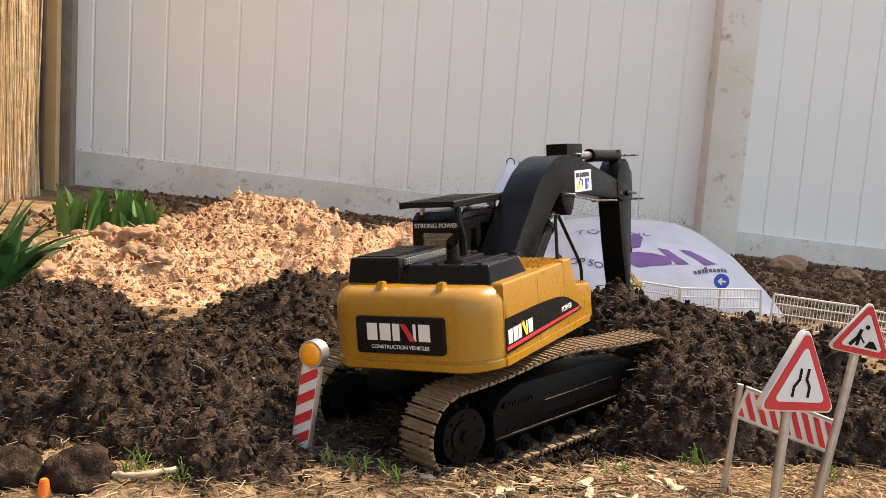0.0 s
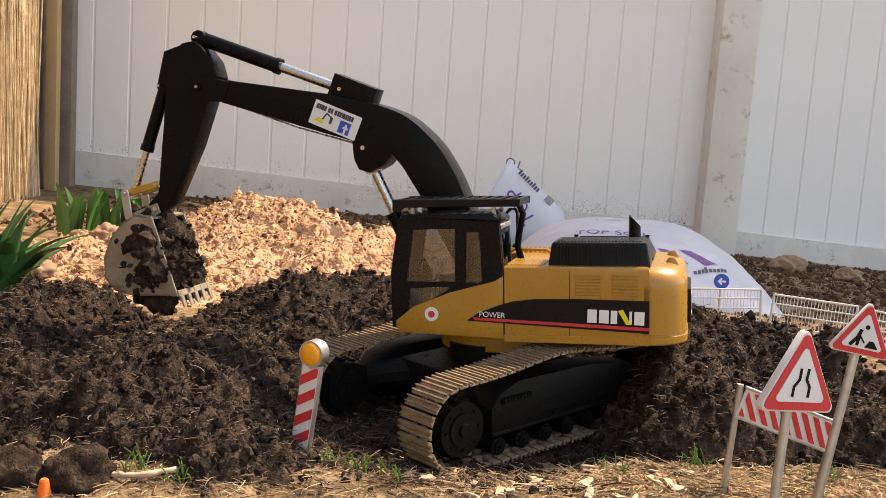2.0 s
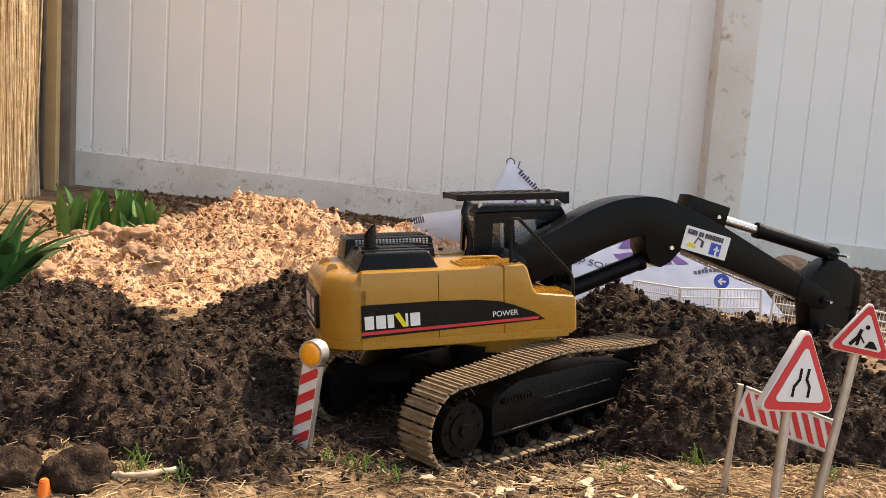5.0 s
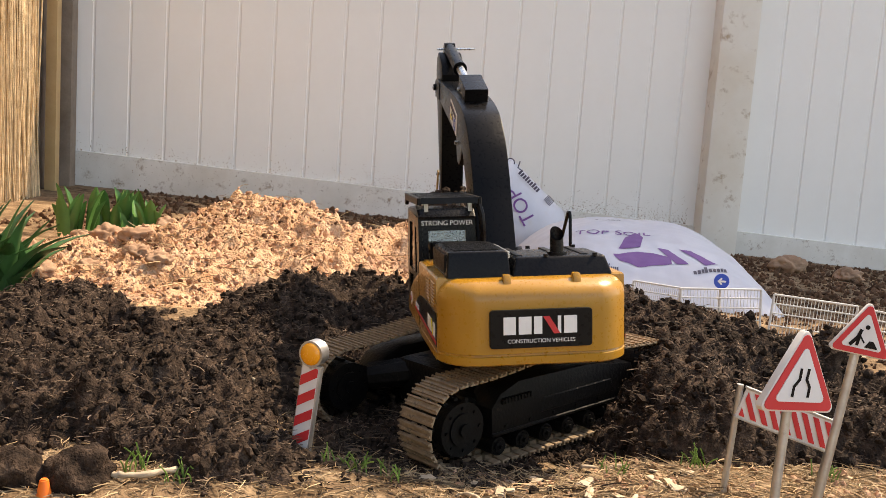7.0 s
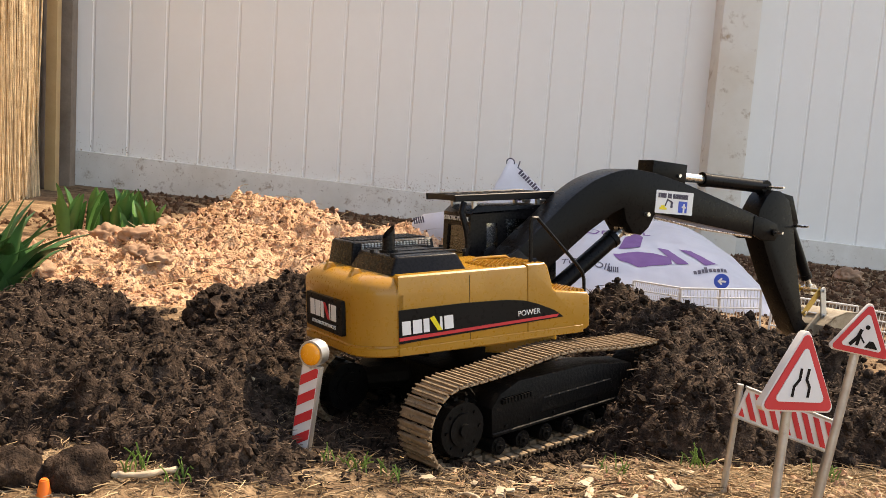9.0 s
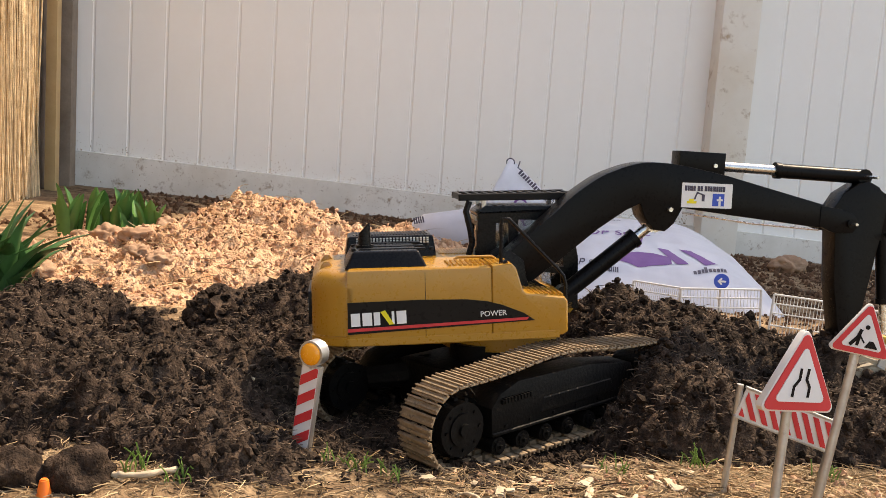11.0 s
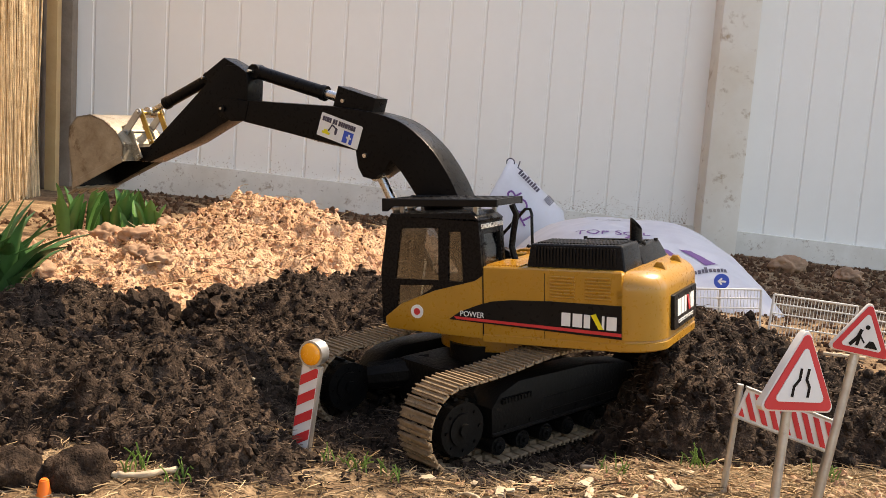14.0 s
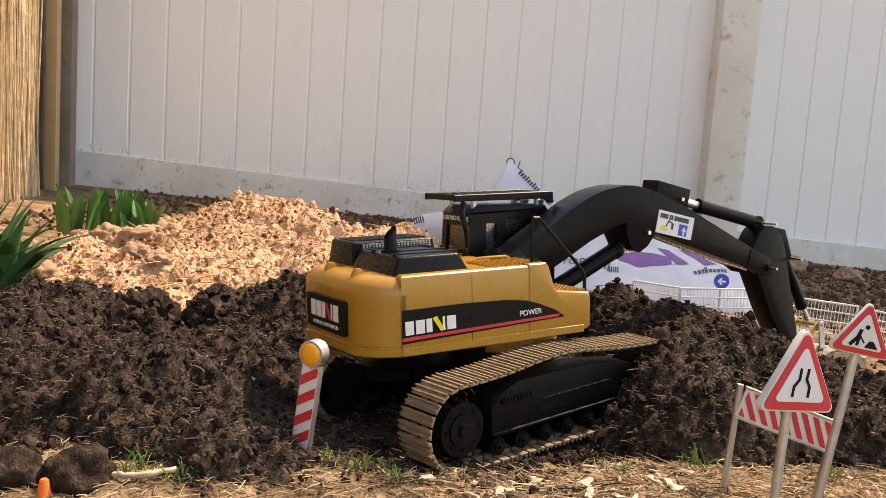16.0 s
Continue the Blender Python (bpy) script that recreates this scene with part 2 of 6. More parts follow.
def fbm(x, y, s, o=4, z=0.0):
    return noise.fractal(Vector((x * s, y * s, z)), 1.0, 2.0, o)


def ground_z(x, y):
    near = max(0.0, 1 - abs(y - 1.2) / 2.6)
    return base_z(x, y) + near * (0.006 * fbm(x, y, 7) + 0.004 * fbm(x, y, 40, 3, 4.0))


SOIL_MOUNDS = [(-0.49, 1.24, 0.105, 0.16, 0.075), (-0.20, 1.30, 0.11, 0.15, 0.062), (-0.38, 1.00, 0.18, 0.14, 0.038), (-0.60, 0.95, 0.2, 0.14, 0.03),
               (-0.17, 0.81, 0.085, 0.065, 0.040), (-0.34, 0.87, 0.13, 0.06, 0.032), (-0.02, 1.42, 0.20, 0.15, 0.085), (-0.29, 0.93, 0.09, 0.08, 0.03),
               (-0.16, 1.08, 0.16, 0.15, 0.034), (-0.22, 0.95, 0.07, 0.07, 0.022), (0.30, 1.14, 0.135, 0.12, 0.112), (0.230, 1.000, 0.065, 0.075, 0.066), (0.45, 1.02, 0.14, 0.11, 0.042), (0.42, 0.93, 0.14, 0.05, 0.030), (0.20, 1.26, 0.10, 0.10, 0.075), (0.27, 0.93, 0.09, 0.05, 0.034), (0.56, 1.03, 0.12, 0.13, 0.030)]


def soil_z(x, y):
    h = 0.0
    for cx, cy, sx, sy, a in SOIL_MOUNDS:
        h += a * math.exp(-((x - cx) / sx) ** 2 - ((y - cy) / sy) ** 2)
    w = min(1.0, h / 0.03)
    r = w * (0.021 * fbm(x, y, 13, 3, 2.0) + 0.021 * abs(fbm(x, y, 30, 3, 7.0)) + 0.009 * fbm(x, y, 85, 3, 1.0) - 0.006)
    return base_z(x, y) + h - 0.022 + r


SAND_MOUNDS = [(-0.42, 2.22, 0.18, 0.28, 0.105), (-0.20, 2.10, 0.16, 0.25, 0.05), (-0.60, 1.80, 0.10, 0.16, 0.02), (-0.40, 1.75, 0.30, 0.22, 0.055), (-0.02, 2.15, 0.14, 0.2, 0.045)]


def sand_z(x, y):
    h = 0.0
    for cx, cy, sx, sy, a in SAND_MOUNDS:
        h += a * math.exp(-((x - cx) / sx) ** 2 - ((y - cy) / sy) ** 2)
    w = min(1.0, h / 0.03)
    return base_z(x, y) + h - 0.012 + w * (0.022 * fbm(x, y, 8, 3, 3.0) + 0.026 * abs(fbm(x, y, 20, 3, 5.0)) + 0.012 * fbm(x, y, 62, 3, 1.0))


def build_ground():
    me = sheet_from("ground", ground_z, -1.6, 1.9, 0.45, 3.6, 0.02)
    bm = bmesh.new()
    bm.from_mesh(me)
    bpy.data.meshes.remove(me)
    # the rest of the sheet, out to the horizon
    ring = [e for e in bm.edges if e.is_boundary]
    o = bmesh.ops.extrude_edge_only(bm, edges=ring)
    for v in [g for g in o["geom"] if isinstance(g, bmesh.types.BMVert)]:
        d = Vector((v.co.x - 0.15, v.co.y - 2.0, 0))
        v.co += d.normalized() * 600
        v.co.z = -0.3
    solid("ground", bm, EARTH, "dry trampled earth with straw and litter", "ground", smooth=True, kind="structure")
    for nm, fn, rect, st, ma, lab in (("soil_heap", soil_z, (-0.95, 0.75, 0.66, 1.75), 0.004, SOIL, "dark damp fibrous topsoil heaped round the digger"),
                                      ("subsoil_heap", sand_z, (-1.0, 0.3, 1.4, 2.7), 0.0052, SAND, "pale orange crumbly subsoil heap in the sun")):
        ob = new(nm, sheet_from(nm, fn, *rect, st))
        ob.data.materials.append(ma)
        tagged(ob, lab, "soil heap", kind="stuff")


def scatter_lumps(name, fn, spots, material, label, smin, smax, seed, flat=0.75):
    """Many small uneven crumbs lying on a height sheet, in one mesh."""
    rnd = random.Random(seed)
    bm = bmesh.new()
    bmesh.ops.create_icosphere(bm, subdivisions=1, radius=1.0)
    cv = [v.co.copy() for v in bm.verts]
    cf = [[v.index for v in f.verts] for f in bm.faces]
    bm.free()
    vs, fs = [], []
    for x, y, k in spots:
        s = (smin + (smax - smin) * rnd.random() ** 3) * k
        z = fn(x, y)
        if z < base_z(x, y) - 0.006:
            continue
        q = Euler([rnd.uniform(0, 6.28) for _ in range(3)]).to_matrix()
        sc = Vector((rnd.uniform(0.6, 1.3), rnd.uniform(0.6, 1.3), flat * rnd.uniform(0.6, 1.1)))
        b0 = len(vs)
        for c in cv:
            c2 = c * rnd.uniform(0.7, 1.25)
            p = q @ Vector((c2.x * sc.x, c2.y * sc.y, c2.z * sc.z))
            vs.append((x + p.x * s, y + p.y * s, z + s * 0.2 + p.z * s))
        fs += [[b0 + i for i in f] for f in cf]
    me = bpy.data.meshes.new(name)
    me.from_pydata(vs, [], fs)
    me.materials.append(material)
    ob = new(name, me)
    return tagged(ob, label, "crumbs", kind="stuff")


def scatter_fibres(name, fn, spots, material, label, lmin, lmax, r, seed, rise=0.5):
    """Thin bent strands (roots, straw) lying on a height sheet, in one mesh."""
    rnd = random.Random(seed)
    vs, fs = [], []
    for x, y in spots:
        z = fn(x, y)
        if z < base_z(x, y) - 0.006:
            continue
        L = lmin + (lmax - lmin) * rnd.random() ** 2
        a, tilt, bend = rnd.uniform(0, 6.28), rnd.uniform(-0.15, rise), rnd.uniform(-1.6, 1.6)
        p = Vector((x, y, z + 0.001))
        rr = r * rnd.uniform(0.5, 1.3)
        b0 = len(vs)
        n = 4
        for i in range(n):
            d = Vector((math.cos(a), math.sin(a), tilt * (1 - i / 2)))
            s = Vector((-math.sin(a), math.cos(a), 0))
            w = rr * (1 - 0.6 * i / n)
            vs += [tuple(p + s * w), tuple(p - s * w * 0.6 + Vector((0, 0, w))), tuple(p - s * w * 0.6 - Vector((0, 0, w)))]
            p = p + d * (L / (n - 1))
            a += bend / n
        for i in range(n - 1):
            o = b0 + i * 3
            fs += [[o, o + 1, o + 4, o + 3], [o + 1, o + 2, o + 5, o + 4], [o + 2, o, o + 3, o + 5]]
    me = bpy.data.meshes.new(name)
    me.from_pydata(vs, [], fs)
    me.materials.append(material)
    ob = new(name, me)
    return tagged(ob, label, "litter", kind="stuff")


# ---- fence
FENCE_A, FENCE_B = Vector((-1.216, 3.294, 0)), Vector((0.84, 3.507, 0))
FENCE_DIR = (FENCE_B - FENCE_A).normalized()
FENCE_TOP = 1.35


def rail_top(x):
    return 0.077 - 0.0613 * (x + 1.209)


def fence_panel(name, start, count, pitch, label):
    ang = math.degrees(math.atan2(FENCE_DIR.y, FENCE_DIR.x))
    m = pose(start.x, start.y, 0, 0, 0, ang)
    fen = thing(name, m, label, "fence", kind="structure")
    L = count * pitch
    g = 0.0045
    bm = bmesh.new()
    prism(bm, [(g * 0.5, -0.25), (pitch - g * 0.5, -0.25), (pitch - g * 0.5, FENCE_TOP), (g * 0.5, FENCE_TOP)], 0.0, 0.022, 0.003, 1)
    me = mesh_of("board", bm, VINYL)
    for i in range(count):
        ob = new("board", me)
        ob.parent = fen
        ob.location = (i * pitch, 0, 0)
    bm = bmesh.new()
    box(bm, 0, L, 0.0035, 0.017, -0.25, FENCE_TOP - 0.01)
    part("board_tongue", bm, VINYL, fen)
    # bottom rail follows the slope of the ground
    za, zb = rail_top(start.x), rail_top(start.x + L * FENCE_DIR.x)
    bm = bmesh.new()
    vs = prism(bm, [(0, za - 0.32), (L, zb - 0.32), (L, zb), (0, za)], -0.014, 0.036, 0.004, 2)
    part("bottom_rail", bm, VINYL_DIRTY, fen, "mud-splashed white bottom rail")
    bm = bmesh.new()
    box(bm, 0, L, -0.014, 0.036, FENCE_TOP - 0.01, FENCE_TOP + 0.11, 0.004)
    part("top_rail", bm, VINYL, fen)
    return fen


def build_fence():
    fence_panel("fence_1", FENCE_A - FENCE_DIR * 0.057, 19, 0.1141, "white vinyl tongue-and-groove fence panel, muddy at its foot")
    post_at = FENCE_B + FENCE_DIR * 0.085
    bm = bmesh.new()
    box(bm, -0.066, 0.066, -0.075, 0.055, -0.6, FENCE_TOP + 0.16, 0.008)
    solid("fence_post", bm, RUSTY, "white vinyl fence post with brown water stains", "fence post", pose(post_at.x, post_at.y, 0, 0, 0, 5.9), kind="structure")
    fence_panel("fence_2", FENCE_B + FENCE_DIR * 0.155, 12, 0.1141, "white vinyl fence panel in bluish shade")
    # dried mud flecks splashed on the lower fence
    rnd = random.Random(77)
    nrm = Vector((FENCE_DIR.y, -FENCE_DIR.x, 0))
    vs, fs = [], []
    for i in range(4200):
        s = 2.06 * (rnd.random() if rnd.random() < 0.45 else 1 - 0.55 * rnd.random() ** 1.3)
        p = FENCE_A + FENCE_DIR * s
        up = rail_top(p.x)
        if rnd.random() < 0.5:
            z, off = up + rnd.expovariate(48), 0.0012
        else:
            z, off = up - 0.004 - rnd.random() ** 1.2 * 0.14, 0.0153
        if s > 2.08:
            off = 0.0762
        if z > up + 0.25:
            continue
        a, r = rnd.uniform(0, 6.28), rnd.uniform(0.0004, 0.0013) * (1.8 if rnd.random() < 0.08 else 1)
        b0 = len(vs)
        for k in range(5):
            q = rnd.uniform(0.6, 1.3) * r
            v = p + nrm * off + FENCE_DIR * (q * math.cos(a + k * 1.257))
            vs.append((v.x, v.y, z + q * math.sin(a + k * 1.257) * 1.3))
        tip = p + nrm * (off + 0.0008)
        vs.append((tip.x, tip.y, z))
        fs += [[b0 + k, b0 + (k + 1) % 5, b0 + 5] for k in range(5)]
    me = bpy.data.meshes.new("mud_flecks")
    me.from_pydata(vs, [], fs)
    me.materials.append(MUD)
    tagged(new("mud_flecks", me), "dried brown mud flecks splashed on the white fence", "mud", kind="stuff")
    # side fence of the yard, outside the view
    bm = bmesh.new()
    box(bm, -1.26, -1.225, -3.0, 3.24, -0.3, 1.5, 0.004)
    solid("wall_west", bm, OLDWOOD, "weathered timber side fence behind brushwood", "fence", kind="structure")
    # unseen box added beyond the fence; its shadow covers bags and right bed
    bm = bmesh.new()
    box(bm, 4.15, 9.0, 5.01, 9.0, -0.4, 7.2, 0.02)
    solid("shade_block_east", bm, VINYL, "unseen block added to shade the bags and the right bed", "wall", kind="structure")
    # brushwood screen: bundles of thin stems
    rnd = random.Random(5)
    bm = bmesh.new()
    for i in range(2800):
        y = 1.2 + 1.64 * i / 2800
        x = -1.165 + rnd.uniform(-0.02, 0.02)
        tube(bm, [(x + rnd.uniform(-0.01, 0.01), y + rnd.uniform(-0.012, 0.012), z) for z in (-0.045 + rnd.uniform(-0.02, 0.03), 0.3, 0.7, 1.1, 1.5)], rnd.uniform(0.0012, 0.0034), 5)
    solid("brushwood_screen", bm, REED, "sunlit brushwood screen of bundled thin stems", "screen", kind="stuff")
    bm = bmesh.new()
    box(bm, -0.016, 0.016, -0.02, 0.02, -0.3, 1.5, 0.003)
    solid("timber_post", bm, PALEWOOD, "honey-coloured square timber post by the brushwood", "post", pose(-1.190, 3.05, 0, 0, 0, 4), kind="structure")
    bm = bmesh.new()
    box(bm, -0.032, 0.032, -0.03, 0.03, -0.3, 1.5, 0.005)
    solid("timber_post", bm, OLDWOOD, "grey weathered timber post against the white fence", "post", pose(-1.224, 3.225, 0, 0, 0, 4), kind="structure")


# ---- excavator
UP = Vector((-0.0854, 0.0362, 0.9957)).normalized()


def root_pose(c, up):
    up = Vector(up).normalized()
    f = (Vector((0.0, 1.0, 0.0)) - up * up.y).normalized()
    l = up.cross(f)
    m = Matrix((f, l, up)).transposed().to_4x4()
    m.translation = c
    return m


ROOT = root_pose((0.0657, 1.0421, 0.0528), UP)
FOOT = Vector((0.0082, 0.0918))      # boom foot pin, in the house's x, z
BOOM_LEN, STICK_LEN = 0.3648, 0.1431
REF_B = radians(9.3)                 # boom angle at which its outline is written


def to_boom(x, z):
    """House x, z at the reference boom angle to the boom's own x, z."""
    d = Vector((x, z)) - FOOT
    return (d.x * math.cos(REF_B) + d.y * math.sin(REF_B), -d.x * math.sin(REF_B) + d.y * math.cos(REF_B))


STICK_REF, STICK_ORG = radians(-23.0), Vector((0.3299, 0.2600))


def to_stick(x, z):
    d = Vector((x, z)) - STICK_ORG
    c, s = math.cos(STICK_REF), math.sin(STICK_REF)
    return (d.x * c + d.y * s, -d.x * s + d.y * c)


def logo(parent, m, w, slash):
    """A block mark in white with a coloured slash, and bars."""
    h = w * 0.23
    bm = bmesh.new()
    d = 0.0004
    x = -w / 2
    t = w * 0.055
    u = w / 5.0
    for i, (lo, hi) in enumerate(((0.0, 0.80), (0.0, 0.84), (0.0, 0.55), (0.58, 0.80), (0.0, 0.86))):
        x0, x1 = x + u * i + lo * u, x + u * i + hi * u
        box(bm, x0, x1, -h / 2, h / 2, 0, d)
    part("emblem", bm, WHITEPAINT, parent, "white block emblem", m=m)
    bm = bmesh.new()
    a, b = -w / 2 + 2.6 * u, -w / 2 + 3.75 * u
    slabpts = [(a, h * 0.5), (a + u * 0.42, h * 0.5 + (h * 0.12 if slash is YELLOWPRINT else 0)), (b, -h * 0.5), (b - u * 0.42, -h * 0.5)]
    slab(bm, slabpts, 0.0003, 0.0008)
    part("emblem_slash", bm, slash, parent, "slanting colour stroke", m=m)


def track_loop():
    """Closed outline of a track in x, z, about 0.30 long and 0.085 high."""
    pts = []
    pts += [(-0.1145 + a, b) for a, b in arc(0, -0.0300, 0.0390, 90, 270, 16)]
    pts += [(-0.1145 + 0.2545 * i / 22, -0.069 - 0.003 * i / 22) for i in range(1, 22)]
    pts += [(0.14 + a, b) for a, b in arc(0, -0.034, 0.038, -90, 90, 14)]
    top = [(0.14 - 0.252 * i / 22, 0.004 + 0.005 * i / 22 + 0.008 * math.sin(math.pi * i / 22) - 0.002 * math.sin(3 * math.pi * i / 22)) for i in range(1, 22)]
    return pts + top


def resample(pts, n):
    p = np.array(pts + [pts[0]])
    s = np.concatenate([[0], np.cumsum(np.linalg.norm(np.diff(p, axis=0), axis=1))])
    k = np.linspace(0, s[-1], n, endpoint=False)
    return [(float(np.interp(a, s, p[:, 0])), float(np.interp(a, s, p[:, 1]))) for a in k]


def wheel_mesh(r, w, teeth=0):
    bm = bmesh.new()
    rod(bm, (0, -w / 2, 0), (0, w / 2, 0), r, seg=24)
    rod(bm, (0, -w / 2 - 0.002, 0), (0, w / 2 + 0.002, 0), r * 0.62, seg=20)
    rod(bm, (0, -w / 2 - 0.005, 0), (0, w / 2 + 0.005, 0), r * 0.25, seg=12)
    for i in range(8):
        a = i * math.pi / 4
        rod(bm, (r * 0.78 * math.cos(a), -w / 2 - 0.0018, r * 0.78 * math.sin(a)), (r * 0.78 * math.cos(a), w / 2 + 0.0018, r * 0.78 * math.sin(a)), r * 0.07, seg=6)
    for i in range(teeth):
        a = 2 * math.pi * i / teeth
        vs = box(bm, -0.002, 0.002, -w * 0.25, w * 0.25, r * 0.9, r * 1.12)
        bmesh.ops.transform(bm, matrix=Matrix.Rotation(a, 4, "Y"), verts=vs)
    return bm


def build_undercarriage(root):
    hd = Matrix.Translation((-0.0076, -0.0024, 0.0055)) @ Matrix.Rotation(radians(-50), 4, "Z") @ Matrix.Translation((-0.030, 0.0, -0.002)) @ Matrix.Rotation(radians(-2.0), 4, "Y") @ Matrix.Rotation(radians(2.5), 4, "X")
    bm = bmesh.new()
    box(bm, -0.065, 0.065, -0.055, 0.055, -0.052, -0.004, 0.008)
    for s in (-1, 1):
        for e in (-1, 1):
            rod(bm, (e * 0.04, s * 0.03, -0.018), (e * 0.085, s * 0.075, -0.026), 0.016, 0.014, 10)
    rod(bm, (0, 0, -0.03), (0, 0, 0.012), 0.031, seg=40)
    part("chassis_frame", bm, TRACKDARK, root, "black cross-shaped chassis", m=hd)
    bm = bmesh.new()
    rod(bm, (0, 0, 0.008), (0, 0, 0.026), 0.06, seg=48)
    part("slew_ring", bm, YELLOW, root, "round yellow turntable")
    loop = resample(track_loop(), 66)
    shoe = bmesh.new()
    # a grouser plate: base, two ribs, link lugs below
    box(shoe, -0.0046, 0.0046, -0.022, 0.022, -0.0012, 0.0008, 0.0004, seg=1)
    box(shoe, -0.0044, -0.0026, -0.022, 0.022, 0.0006, 0.0030)
    box(shoe, 0.0008, 0.0024, -0.022, 0.022, 0.0006, 0.0024)
    box(shoe, -0.004, 0.004, -0.010, -0.004, -0.005, -0.001)
    box(shoe, -0.004, 0.004, 0.004, 0.010, -0.005, -0.001)
    shoe_me = mesh_of("track_shoe", shoe, TRACK)
    for s in (-1, 1):
        base = hd @ Matrix.Translation((0, s * 0.088, 0))
        bm = bmesh.new()
        prism(bm, [(-0.079, -0.046), (0.115, -0.046), (0.122, -0.038), (0.112, -0.012), (0.05, -0.002), (-0.045, 0.000), (-0.068, -0.008), (-0.079, -0.020)], -0.017, 0.017, 0.002)
        # ribbed foot tread, lower lip, raised web and bolts
        box(bm, -0.068, -0.030, -0.0205, 0.0205, -0.0175, -0.0130, 0.001)
        for k in range(9):
            box(bm, -0.066 + k * 0.004, -0.064 + k * 0.004, -0.0215, 0.0215, -0.0165, -0.0120)
        prism(bm, [(-0.079, -0.0465), (0.114, -0.0465), (0.114, -0.0430), (-0.079, -0.0430)], -0.0185, 0.0185, 0.0008, 1)
        prism(bm, [(-0.018, -0.036), (0.085, -0.036), (0.080, -0.022), (-0.014, -0.022)], -0.0182, 0.0182, 0.001, 1)
        for k in range(6):
            for q in (-1, 1):
                rod(bm, (-0.062 + k * 0.031, q * 0.0165, -0.0395), (-0.062 + k * 0.031, q * 0.0184, -0.0395), 0.0019, seg=8)
        tr = part("track_frame", bm, TRACKDARK, root, "black side frame of the crawler track", m=base)
        for i, (x, z) in enumerate(loop):
            a, b = loop[i - 1], loop[(i + 1) % len(loop)]
            ang = math.atan2(b[1] - a[1], b[0] - a[0])
            ob = new("track_shoe", shoe_me)
            ob.parent = tr
            ob.matrix_basis = Matrix.Translation((x, 0, z)) @ Matrix.Rotation(-ang, 4, "Y") @ Matrix.Rotation(math.pi, 4, "X")
        bmw = wheel_mesh(0.0245, 0.034, 13)
        part("drive_sprocket", bmw, TRACKDARK, tr, m=Matrix.Translation((-0.1135, 0, -0.031)))
        part("idler_wheel", wheel_mesh(0.029, 0.03), TRACKDARK, tr, m=Matrix.Translation((0.14, 0, -0.034)))
        for k in range(7):
            part("road_roller", wheel_mesh(0.0085, 0.036), TRACKDARK, tr, m=Matrix.Translation((-0.072 + 0.030 * k, 0, -0.0560 - 0.0004 * k)))


